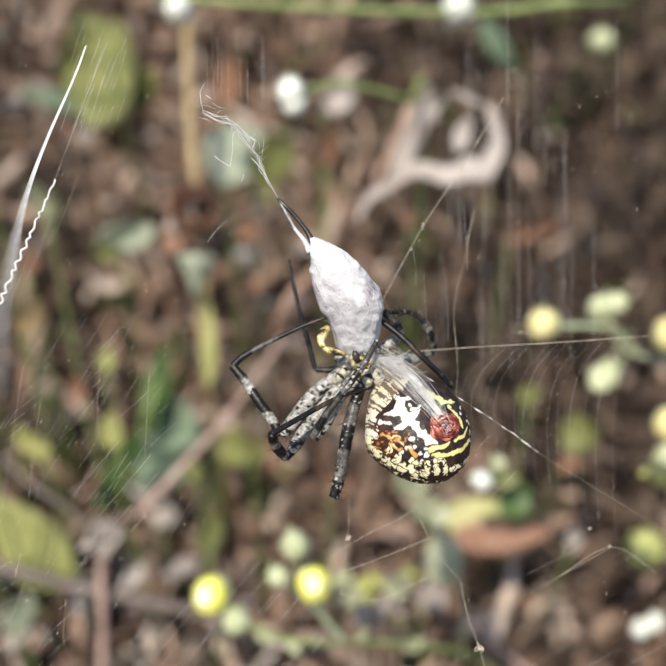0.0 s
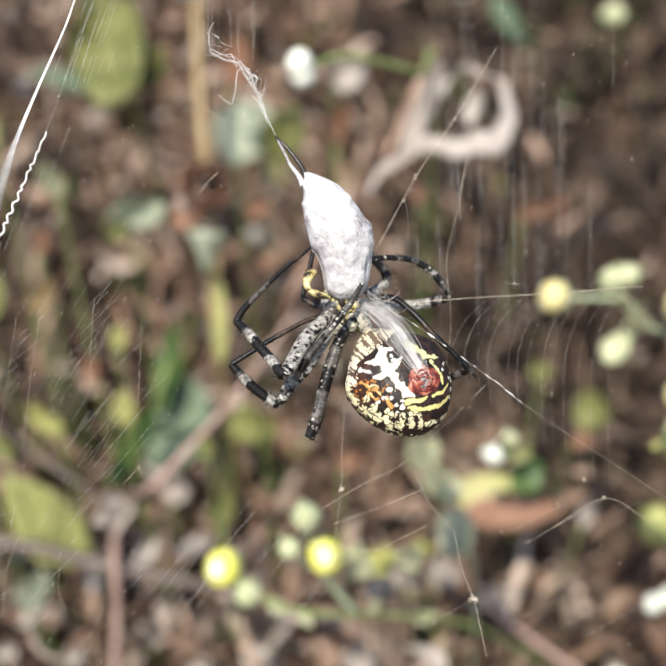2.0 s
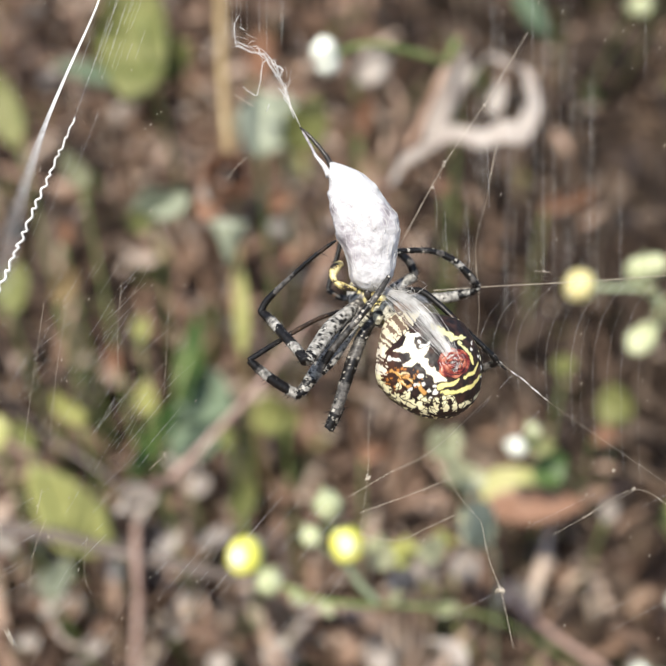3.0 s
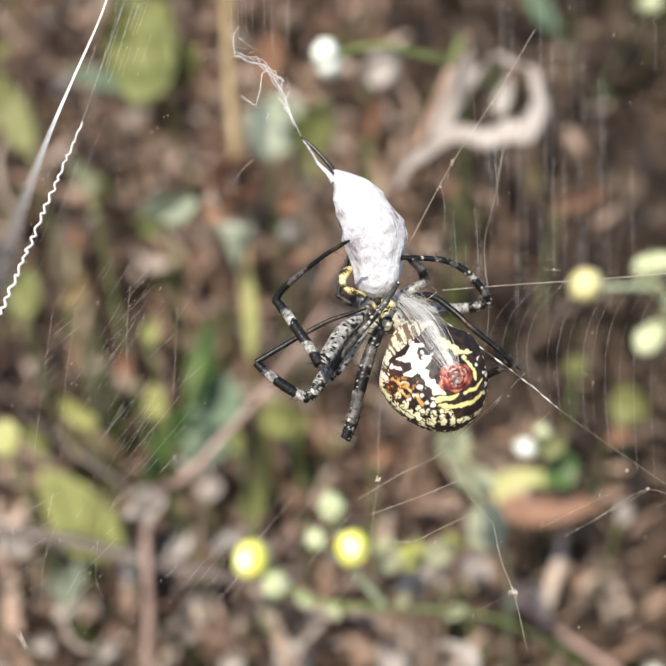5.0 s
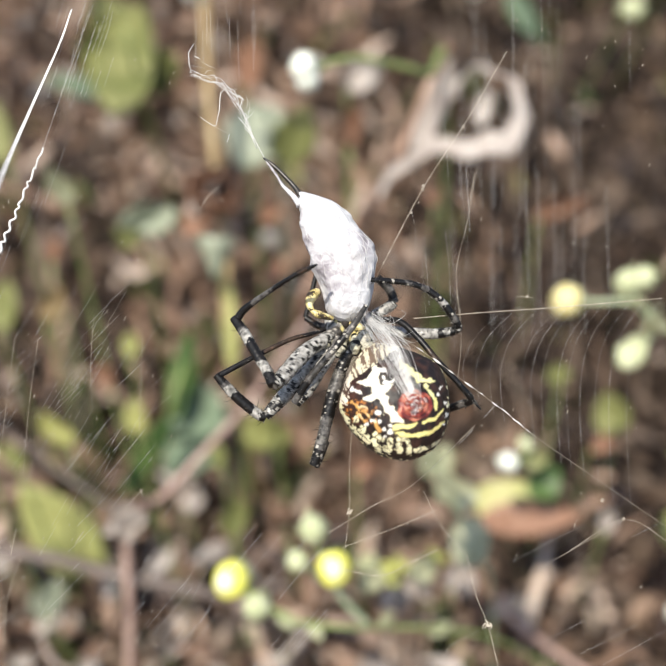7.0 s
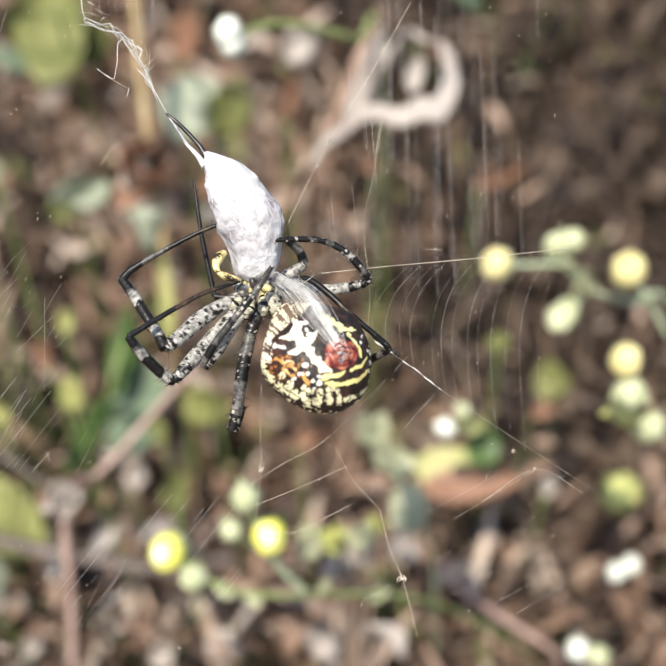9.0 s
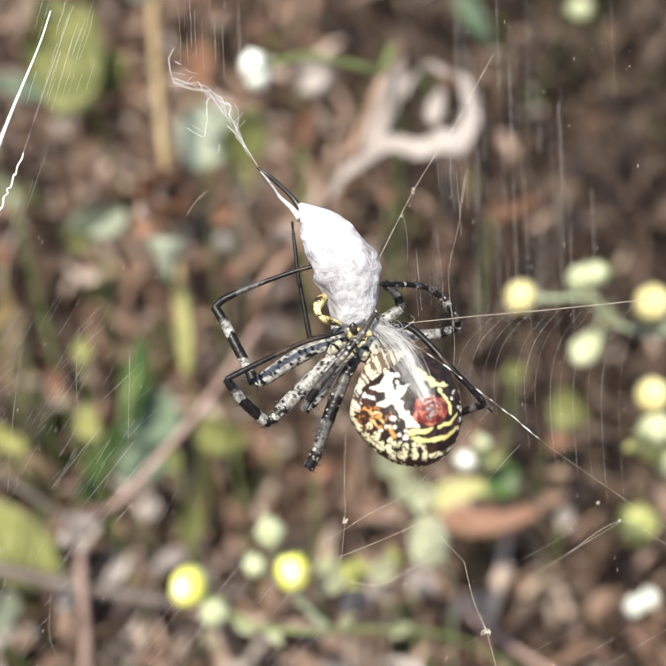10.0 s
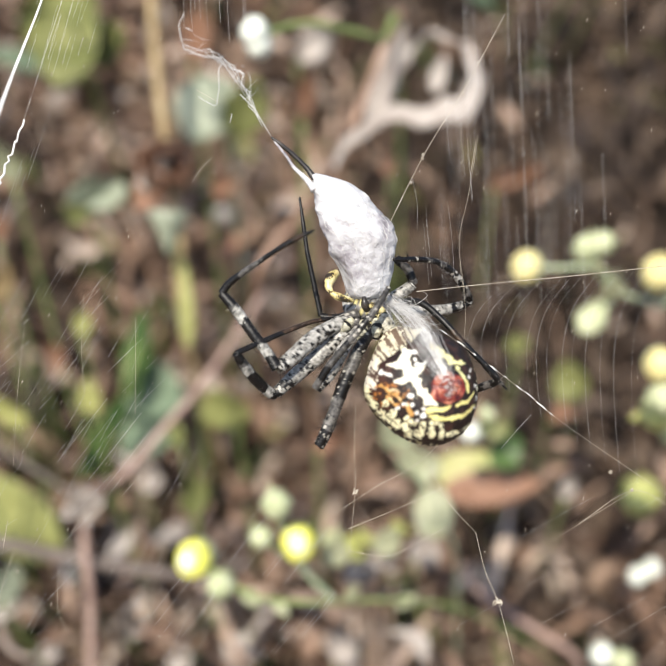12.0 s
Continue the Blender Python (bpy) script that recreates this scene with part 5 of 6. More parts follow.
def build_abdomen(spider):
    """A plump egg along +z from the waist, its underside to +y: a cream cross beside a red spinneret boss, with yellow bars and lappets on black."""
    U = 0.0418
    la, lb, lc = 7.13, 5.1, 4.55
    heart = np.array((0, 0, 0.97 * la))
    rows, cols = 260, 340
    th = np.pi * np.arange(rows + 1) / rows
    ph = 2 * np.pi * np.arange(cols) / cols
    t, f = np.cos(th)[:, None], np.sin(th)[:, None]
    fat = f * np.where(t < 0.05, 1 + 0.5 * (t - 0.05), 1.0)
    v = np.stack([fat * lb * np.sin(ph)[None, :], fat * lc * np.cos(ph)[None, :], la * np.where(t < 0, 0.7 * t, t) + 0 * ph[None, :]], -1).reshape(-1, 3)
    out = v / np.array((lb, lc, la)) ** 2
    out /= np.linalg.norm(out, axis=1)[:, None]
    # shallow dimples and folds
    v = v + out * np.array([0.05 * noise.noise(Vector(q) * 1.1) + 0.03 * noise.noise(Vector(q) * 3.0) for q in v])[:, None] + heart
    # the plan of the patterned underside, spread on the plane of the web
    turn = np.array(ABDOMEN_REST.to_3x3())
    w = v @ turn.T + np.array(ABDOMEN_REST.translation) / MM
    facing = (out @ turn.T)[:, 2]
    keep = 1 - w[:, 2] / 90
    px, py = (w[:, 0] + 5.14) / keep / U + 784, 784 - (w[:, 1] + 4.72) / keep / U
    back = np.arccos(np.clip(facing, -1, 1))
    ang = np.arctan2(py - 850, px - 1005)
    n1 = np.array([noise.noise(Vector(q) * 1.5) for q in v])
    n2 = np.array([noise.noise(Vector(q) * 1.5 + Vector((40, 3, 7))) for q in v])
    n3 = np.array([noise.noise(Vector(q) * 4.0 + Vector((3, 30, 7))) for q in v])
    cell = np.array([noise.voronoi(Vector((a * 7.5 + 0.5 * b, c * 2.0 + 0.3 * d, 0.3)))[0][:2] for a, b, c, d in zip(ang, n1, back, n2)])
    spot = np.array([noise.voronoi(Vector(((x + 7 * a) * 0.075, (y + 7 * b) * 0.075, 2.0)))[0][0] for x, y, a, b in zip(px, py, n1, n2)])
    n4 = np.array([noise.noise(Vector(q) * 2.6 + Vector((8, 1, 20))) for q in v])
    gx, gy = px + 3 * n1 + 3.5 * n4 + 2.2 * n3, py + 3 * n2 - 4 * n4 - 2.2 * n3
    cream, yellow, orange, white = np.array((0.84, 0.79, 0.56)), np.array((0.78, 0.69, 0.26)), np.array((0.44, 0.17, 0.04)), np.array((0.82, 0.79, 0.72))
    paint = np.array((0.014, 0.009, 0.008)) + np.clip(n1 + 0.1, 0, 1)[:, None] * np.array((0.05, 0.02, 0.012)) + np.clip((940 - px) / 60, 0, 1)[:, None] * np.array((0.05, 0.014, 0.006))

    def lay(mask, colour):
        """Lays a colour over the rest where mask, a distance inwards in small steps, is above nought."""
        nonlocal paint
        k = np.clip(mask * 0.6 + 0.5, 0, 1)[:, None]
        paint = paint * (1 - k) + np.asarray(colour) * k

    def line(ax, ay, bx, by, r0, r1):
        u = np.clip(((gx - ax) * (bx - ax) + (gy - ay) * (by - ay)) / ((bx - ax) ** 2 + (by - ay) ** 2 + 1e-6), 0, 1)
        return np.where(facing > -0.05, 0.86 * (r0 + (r1 - r0) * u) - 0.6 - np.hypot(gx - ax - u * (bx - ax), gy - ay - u * (by - ay)), -9)

    mix = np.clip(0.35 + 0.8 * n1, 0, 1)[:, None]
    # cream lappets round the flanks and over the back
    lay(np.where(back > 1.12 + 0.12 * n1, (cell[:, 1] - cell[:, 0] - 0.3 + 0.12 * n1) * 26, -9), cream * (1 - mix) + yellow * mix)
    # pale streaks on brown from the waist to the first markings
    streak = np.array([noise.noise(Vector((a * 13.0 + 0.09 * x, c * 3.0 + 0.07 * y, 6.0))) for a, c, x, y in zip(ang, back, gx, gy)])
    front = np.minimum((775 - gy) - 0.75 * (gx - 925), 60)
    lay(np.where(facing > -0.3, front * 0.2, -9), (0.17, 0.115, 0.08))
    lay(np.where((facing > -0.3) & (front > -6), streak * 13 + 0.6, -9), (0.7, 0.64, 0.47))
    left = np.minimum(896 - gx + 10 * n1, 850 - gy)
    lay(np.where(facing > -0.3, left * 0.3, -9), (0.1, 0.06, 0.045))
    lay(np.where((facing > -0.3) & (left > -4), streak * 16 + 1.4, -9), (0.78, 0.7, 0.56))
    # an orange stain and a scatter of dots
    stain = 1 - np.hypot((gx - 925) / 44, (gy - 868) / 32)
    lay(np.where((stain > 0) & (facing > 0), (0.36 - spot) * 16 + 2 * n3, -9), orange)
    lay(np.where((stain > -0.35) & (gx < 990) & (gy > 850) & (facing > 0), (0.17 + 0.08 * n1 - spot) * 26, -9), cream)
    for bar in ((905, 846, 930, 861, 5, 6), (918, 868, 934, 886, 5, 6), (940, 864, 949, 876, 6, 5), (963, 893, 970, 906, 6, 6)):
        lay(line(*bar), (0.56, 0.3, 0.09))
    for bar in ((918, 850, 944, 856, 2, 3), (922, 872, 930, 881, 2, 3), (942, 868, 946, 872, 3, 3)):
        lay(line(*bar), (0.78, 0.62, 0.36))
    net = np.array([noise.voronoi(Vector(((x + 9 * a) * 0.062, (y + 9 * b) * 0.05, 5.0)))[0][:2] for x, y, a, b in zip(px, py, n1, n2)])
    edge = net[:, 1] - net[:, 0]
    # lappets along the lower flank
    for bar in ((891, 879, 899, 896, 5, 5), (915, 880, 917, 890, 5, 5), (907, 905, 926, 926, 6, 6), (931, 906, 945, 936, 9, 7), (964, 915, 976, 927, 6, 7), (958, 934, 974, 956, 8, 5), (996, 930, 998, 950, 7, 6),
                (984, 946, 995, 962, 6, 4), (1017, 940, 1021, 958, 9, 6), (1015, 923, 1034, 925, 6, 6), (1040, 934, 1043, 960, 7, 6), (1058, 951, 1086, 945, 6, 5), (1097, 939, 1111, 930, 5, 4), (876, 852, 884, 872, 4, 5)):
        lay(line(*bar[:4], bar[4] * 1.22, bar[5] * 1.2), cream * 0.75 + yellow * 0.25)
    lay(np.where((gy > 858) & (gx < 1090) & (facing > -0.05), (0.075 + 0.08 * n4 - edge) * 30, -9), (0.02, 0.011, 0.008))
    # yellow bars behind the spinneret, and the stripe on its far side
    for bar in ((1009, 897, 1050, 891, 8, 6), (1050, 891, 1060, 884, 6, 3), (1012, 912, 1060, 914, 5, 7), (1060, 914, 1095, 905, 7, 6), (1095, 905, 1122, 884, 6, 3), (1072, 884, 1100, 875, 3, 6), (1100, 875, 1118, 855, 6, 3),
                (1018, 753, 1060, 785, 9, 10), (1060, 785, 1094, 790, 9, 3), (1074, 800, 1098, 830, 6, 4), (1098, 830, 1103, 853, 4, 4)):
        lay(line(*bar), yellow if bar[1] > 800 else (0.74, 0.7, 0.34))
    for x, y, r in ((967, 864, 7), (955, 882, 5), (970, 886, 4), (940, 895, 5), (998, 894, 5), (998, 907, 7), (981, 905, 6), (985, 921, 4), (977, 784, 4), (1105, 822, 4), (1112, 806, 3), (1122, 840, 4), (1127, 868, 5), (1121, 890, 4)):
        lay(np.where(facing > -0.05, 0.82 * r - np.hypot((gx - x) * 0.85, gy - y), -9), white)
    # the cross
    for bar in ((959, 768, 950, 795, 10, 16), (946, 797, 918, 799, 9, 3), (955, 795, 966, 820, 14, 15), (968, 815, 990, 803, 11, 9), (960, 826, 936, 836, 9, 6), (972, 826, 990, 852, 13, 9), (990, 852, 1006, 873, 9, 12), (1006, 875, 1025, 880, 11, 6)):
        lay(line(*bar) + 0.5, (0.84, 0.79, 0.62))
    for bar in ((968, 768, 982, 766, 5, 4), (980, 792, 998, 790, 4, 3), (903, 815, 926, 822, 4, 3)):
        lay(line(*bar) + 0.6, white)
    s = Shape()
    s.add(v * MM, [(i * cols + j, (i + 1) * cols + j, (i + 1) * cols + (j + 1) % cols, i * cols + (j + 1) % cols) for i in range(rows) for j in range(cols)], [tuple(c) for c in paint])
    ab = part("abdomen", s, HIDE, spider, "plump abdomen, black with cream cross and yellow bars")
    ab.matrix_basis = ABDOMEN_REST
    # red boss with ring folds where the silk comes out
    boss = heart + np.array((0.8, 3.45, 4.1))
    up = np.array((0.8, 3.45, 4.1)) / np.array((lb, lc, la)) ** 2
    m = Matrix.Translation(Vector(boss * MM)) @ Vector(up).normalized().to_track_quat("Z", "Y").to_matrix().to_4x4()
    b = Shape()
    prof = [(2.15, -0.35), (2.0, 0.0), (1.8, 0.2), (1.6, 0.02), (1.42, 0.28), (1.2, 0.32), (1.04, 0.08), (0.9, 0.38), (0.7, 0.42), (0.56, 0.18), (0.44, 0.5), (0.2, 0.6), (0.02, 0.61)]
    k = 36
    b.add(turned([(0.8 * r * MM * math.cos(2 * math.pi * j / k) * (1 + 0.05 * math.sin(j) + 0.07 * math.sin(0.5 * j + 3 * r)), r * MM * 0.68 * math.sin(2 * math.pi * j / k) * (1 + 0.06 * math.sin(1.4 * j + 5 * r)), z * MM * (1.1 + 0.3 * math.sin(0.7 * j + r))) for r, z in prof for j in range(k)], m),
          [(i * k + j, i * k + (j + 1) % k, (i + 1) * k + (j + 1) % k, (i + 1) * k + j) for i in range(len(prof) - 1) for j in range(k)])
    for q in range(5):
        a = q * 1.257 + 0.5
        tube(b, turned([(0.7 * MM * math.cos(a), 0.6 * MM * math.sin(a), 0.1 * MM), (0.62 * MM * math.cos(a), 0.55 * MM * math.sin(a), 0.5 * MM), (0.4 * MM * math.cos(a), 0.4 * MM * math.sin(a), 0.75 * MM)], m), [0.2 * MM, 0.16 * MM, 0.05 * MM], 8)
    part("spinneret", b, RED, ab, "ringed red spinneret boss")
    # silk drawn from the spinneret up to the catch, a film of threads that lies over the abdomen
    sw = Shape()
    back_to = ABDOMEN_REST.inverted()
    tip = np.array(m @ Vector((0.1 * MM, 0.3 * MM, 0.5 * MM)))

    def over(p):
        d = p / MM - heart
        k = math.sqrt((d[0] / lb) ** 2 + (d[1] / lc) ** 2 + (d[2] / la) ** 2)
        return (heart + d * max(1.0, (1.02 + 0.03 * rng.random()) / max(k, 0.2))) * MM

    for q in range(90):
        side = rng.normal(0.0, 0.3)
        e = rng.normal(0, 1, 3) * 0.25 * MM
        goal = np.array(back_to @ Vector(((0.8 + 0.9 * side) * MM, (0.8 - 0.2 * side) * MM, 2.2 * MM))) + e
        a = tip + e * 0.9
        path = [over(a * (1 - u) + goal * u + np.array((1.3, 0.2, 0)) * side * math.sin(math.pi * u) * MM) for u in np.linspace(0, 1, 10)]
        tube(sw, smooth_path(path, 18), [rng.uniform(0.004, 0.014) * MM, rng.uniform(0.004, 0.012) * MM], 4)
    tagged(part("silk_film", sw, SILK, ab, "film of fresh white silk threads"), kind="stuff")
    return ab


def build_spider():
    spider = thing("spider", None, "orb-weaving spider with banded legs feeding on wrapped prey", "spider", turn=WEB @ pose((5.14, 4.72, 0)[0] * MM, (5.14, 4.72, 0)[1] * MM, 0))
    # head and chest
    s = Shape()
    rows, cols = 26, 28
    c, ax = np.array((-0.55, -0.77, -0.6)), np.array((0.55, -0.8, 0.1))
    ax /= np.linalg.norm(ax)
    e1 = np.cross(ax, (0, 0, 1))
    e1 /= np.linalg.norm(e1)
    e2 = np.cross(e1, ax)
    vs, cs = [], []
    for i in range(rows + 1):
        th = math.pi * i / rows
        for j in range(cols):
            a = 2 * math.pi * j / cols
            r = 1 + 0.12 * noise.noise((math.cos(a) * 2, math.sin(a) * 2, i * 0.3))
            p = c + ax * 2.9 * math.cos(th) + (2.0 * math.cos(a) * e1 + 1.5 * math.sin(a) * e2) * math.sin(th) * r
            vs.append(p * MM)
            w = noise.noise((p[0] * 2.2, p[1] * 2.2, p[2] * 2.2)) + 0.4 * noise.noise((p[0] * 6, p[1] * 6, p[2] * 6))
            mid = abs((p - c) @ e1)
            d = noise.voronoi(Vector(p) * 1.5)[0]
            cs.append(BLACK if d[1] - d[0] < 0.12 else (0.7, 0.6, 0.24) if mid < 0.45 and w > -0.1 else PALE if w > -0.1 else GREY)
    s.add(vs, [(i * cols + j, (i + 1) * cols + j, (i + 1) * cols + (j + 1) % cols, i * cols + (j + 1) % cols) for i in range(rows) for j in range(cols)], cs)
    part("cephalothorax", s, CUTICLE, spider, "grey and yellow marked head and chest")
    for pts, r in (([(-2.1, 0.35, 1.6), (-2.7, 0.5, 2), (-3.5, 0.75, 2.2), (-4.15, 1.15, 2.2)], [0.18, 0.3, 0.38, 0.2]), ([(-4.05, 1.1, 2.1), (-4.3, 1.75, 1.9), (-4.05, 2.5, 1.6), (-3.45, 3.0, 1.0)], [0.22, 0.38, 0.54, 0.34]), ([(-0.36, -0.1, 1.2), (0.36, -0.54, 1.9), (0.9, -0.7, 1.7)], [0.3, 0.42, 0.2])):
        p = Shape()
        tube(p, smooth_path(mm(pts), 26), [x * MM for x in r], 12, wobble=0.12)
        part("pedipalp", p, PALP, spider, "cream-yellow dark-spotted feeler")
    jaw = Shape()
    tube(jaw, smooth_path(mm([(-0.66, -0.49, 0.6), (-0.93, 0.06, 1.2), (-1.02, 0.72, 1.2)]), 10), [0.4 * MM, 0.4 * MM, 0.15 * MM], 12)
    part("jaw", jaw, DARK, spider)
    ringed = banded([(0.12, BLACK), (0.42, (0.66, 0.62, 0.46)), (0.5, BLACK), (0.88, (0.6, 0.57, 0.44)), (1.0, BLACK)])
    waist = Shape()
    limb(waist, [(0.45, -0.8, 1.5), (0.9, -1.9, 2.3), (1.5, -3.3, 2.1)], [0.5, 0.72, 0.6], banded([(0.2, (0.7, 0.6, 0.3)), (0.26, BLACK), (1.0, (0.66, 0.62, 0.5))], 0.4), 1)
    part("waist", waist, CUTICLE, spider, "cream and black streaked waist")
    for pts in ([(-0.05, -1.36, 1.6), (-0.03, -2.21, 2.6), (-0.25, -3.09, 2.2)], [(-1.04, -1.44, 1.6), (-1.4, -2.45, 2.4), (-1.79, -3.25, 2)], [(-2, -1.25, 1), (-2.76, -1.93, 1.6), (-3.16, -2.41, 1.2)], [(0.62, -0.86, 1.4), (0.98, -1.87, 2.2), (0.92, -2.76, 1.8)]):
        j = Shape()
        limb(j, pts, [0.4, 0.54, 0.38], ringed, 2)
        part("coxa", j, CUTICLE, spider)
    legs = {}
    legs["upper_left"] = build_leg(spider, [
        ("femur", [(-1.65, -0.82, 0.6), (-4.5, -3.15, 3.4), (-6.2, -5.35, 5.4), (-7.04, -6.28, 6.45)], [0.6, 0.78, 0.7, 0.52], banded(MOTTLED, 1.0), 12),
        ("tibia", [(-7.04, -6.28, 6.45), (-7.57, -5.11, 5.8), (-8.86, -2.91, 4.9), (-9.94, -1.04, 3.9), (-10.95, 0.4, 3.15)], [0.56, 0.5, 0.48, 0.5, 0.4], banded(STRIPED), 16),
        ("metatarsus", [(-10.95, 0.4, 3.15), (-10.19, 1.32, 3.8), (-8.24, 2.61, 5.6), (-5.87, 3.94, 7.8), (-4.54, 4.54, 8.9), (-3.72, 4.83, 9.65)], [0.42, 0.34, 0.24, 0.2, 0.2, 0.1], banded(DUSKY), 12)])
    legs["lower_left"] = build_leg(spider, [
        ("femur", [(-1.5, -1.33, 1), (-4.49, -4.56, 1.9), (-6.93, -6.99, 2.7), (-8.53, -8.67, 3.2)], [0.6, 0.75, 0.7, 0.5], banded(MOTTLED, 0.9), 12),
        ("tibia", [(-8.53, -8.67, 3.2), (-9.16, -8.5, 3.4), (-10.9, -7.16, 3.9), (-12.27, -5.84, 4.3), (-13.12, -4.88, 4.55)], [0.55, 0.5, 0.5, 0.46, 0.34], banded(STRIPED), 16),
        ("metatarsus", [(-13.12, -4.88, 4.55), (-10.85, -3.89, 4.6), (-8.47, -2.9, 4.6), (-5.7, -1.87, 4.6), (-3.71, -1.47, 4.6), (-1.97, -1.15, 4.55)], [0.3, 0.26, 0.24, 0.22, 0.2, 0.1], banded([(0.4, BLACK), (0.7, BROWN), (1, BLACK)]), 10)])
    legs["crossing"] = build_leg(spider, [
        ("femur", [(-1.19, -1.76, 1.4), (-3.03, -3.95, 2.6), (-4.5, -6.17, 3.2), (-5.71, -7.63, 3.2)], [0.45, 0.62, 0.6, 0.4], banded(MOTTLED, 0.8), 8),
        ("tibia", [(-5.87, -7.46, 3.4), (-4.5, -5.36, 4.2), (-2.73, -3.3, 4.8)], [0.38, 0.36, 0.32], banded(SMOKY), 8),
        ("metatarsus", [(-2.81, -3.38, 4.8), (-1.35, -1.72, 5), (-0.08, -0.14, 4.9), (0.96, 1.41, 4.2)], [0.34, 0.34, 0.32, 0.2], banded(SMOKY, 0.4), 8)])
    legs["hanging"] = build_leg(spider, [
        ("femur", [(0.1, -1.77, 1.8), (-1.25, -4.08, 2.8), (-2.16, -6.58, 3.2), (-2.96, -9.6, 3.2)], [0.42, 0.57, 0.64, 0.6], banded([(0.25, (0.03, 0.027, 0.025)), (0.42, BLACK), (0.5, (0.18, 0.168, 0.15)), (0.68, GREY), (0.92, BLACK), (1.0, GREY)], 0.3), 16),
        ("tibia", [(-2.88, -9.4, 3.2), (-3.42, -11.5, 3.2), (-4.1, -13.4, 3)], [0.6, 0.56, 0.44], banded([(0.3, GREY), (0.45, (0.22, 0.205, 0.185)), (0.6, GREY), (1, BLACK)], 0.5), 16),
        ("tarsus", [(-3.9, -13.45, 2.9), (-3.4, -12.8, 2.2), (-2.7, -11.4, 1.6)], [0.4, 0.25, 0.12], banded([(1, BLACK)]), 6)])
    legs["upper_right"] = build_leg(spider, [
        ("femur", [(1.21, -0.18, -0.6), (3.34, -0.84, -0.8), (5.65, -1.1, -0.8), (7.95, -1.19, -0.6), (9.81, -0.94, -0.4)], [0.45, 0.5, 0.52, 0.52, 0.42], banded(MOTTLED, 0.5), 8),
        ("tibia", [(9.89, -0.94, -0.4), (10.07, -0.46, 0), (9.22, 0.84, 0.6), (8.13, 2.14, 1), (6.98, 3.03, 1.2)], [0.42, 0.38, 0.4, 0.34, 0.34], banded(NARROW, 0.4), 26),
        ("metatarsus", [(7.07, 2.99, 1.2), (5.57, 3.53, 1.6), (3.69, 3.78, 2), (2.02, 3.86, 2.4), (0.95, 3.92, 2.6)], [0.36, 0.28, 0.26, 0.24, 0.18], banded([(0.12, GREY), (0.3, BLACK), (0.36, GREY), (1, BLACK)], 0.2), 22)])
    legs["lower_right"] = build_leg(spider, [
        ("femur", [(1.83, 0.15, -0.4), (4.2, 0.2, 1), (6.11, -1.3, 2.2), (8.03, -3.35, 3), (10.25, -5.37, 3)], [0.3, 0.32, 0.3, 0.3, 0.26], banded([(0.6, BLACK), (0.75, BROWN), (1, BLACK)]), 8),
        ("tibia", [(10.13, -5.29, 3), (11.46, -6.68, 2.4), (10.57, -7.36, 1.2), (9.32, -8.07, 0)], [0.32, 0.34, 0.4, 0.34], banded([(0.5, BLACK), (0.65, GREY), (1, BLACK)]), 8),
        ("metatarsus", [(11.3, -6.5, 2.5), (11.9, -7.0, 2.4), (12.5, -7.55, 2.25)], [0.24, 0.18, 0.08], banded([(0.35, BLACK), (0.55, GREY), (1, BLACK)]), 6)])
    legs["hidden_right"] = build_leg(spider, [
        ("femur", [(1.69, 0.54, -1.4), (3.41, 1.4, -1.6), (4.05, 1.91, -1.6)], [0.5, 0.55, 0.5], banded(MOTTLED, 0.7), 4),
        ("tibia", [(4.05, 1.83, -1.6), (3.6, 3.09, -1.4), (2.4, 4.34, -1.2)], [0.5, 0.45, 0.4], banded(SMOKY), 4)])
    legs["reaching"] = build_leg(spider, [
        ("femur", [(-1.38, -0.37, -2), (-3.2, -1.05, -2.4), (-4.9, -0.8, -2.6)], [0.32, 0.36, 0.3], banded(DUSKY), 4),
        ("tibia", [(-4.9, -0.8, -2.6), (-5.3, 2.3, -2.6), (-5.7, 5.4, -2.5)], [0.28, 0.25, 0.22], banded([(1, BLACK)]), 6),
        ("metatarsus", [(-5.7, 5.32, -2.5), (-5.85, 8.0, -2.6), (-6.0, 10.8, -2.8)], [0.22, 0.2, 0.1], banded([(1, BLACK)]), 6)])
    line = [(0.39, 1.13, 2.5), (3.89, -1.37, 4), (7.54, -3.96, 3.6), (13.5, -8.44, 2), (16.6, -10.97, 1), (20.61, -13.88, 0), (31.48, -21.69, 0)]
    dragline = strand(spider, line, 0.0105, OLD_SILK, "dragline", "taut dusty silk dragline")
    # spindles of bunched silk along it
    way = smooth_path(line, 200)
    for k, (u, half, r) in enumerate(((0.27, 0.5, 0.05), (0.335, 0.7, 0.075), (0.375, 0.4, 0.05), (0.42, 0.75, 0.08), (0.452, 0.3, 0.06), (0.49, 0.6, 0.07), (0.53, 0.8, 0.075), (0.575, 0.35, 0.05), (0.61, 0.7, 0.06), (0.66, 0.5, 0.045))):
        q = way[int(u * 199)]
        d = way[int(u * 199) + 2] - q
        d /= np.linalg.norm(d)
        lump = Shape()
        for g in range(3):
            o = q + rng.normal(0, 0.3 * r, 3)
            tube(lump, smooth_path(mm([o - d * half * rng.uniform(0.6, 1), o + rng.normal(0, 0.5 * r, 3), o + d * half * rng.uniform(0.6, 1)]), 8), [0.01 * MM, 0.7 * r * MM, 0.5 * r * MM, 0.01 * MM], 6)
        part("silk_lump", lump, SILK, dragline)
    loose = Shape()
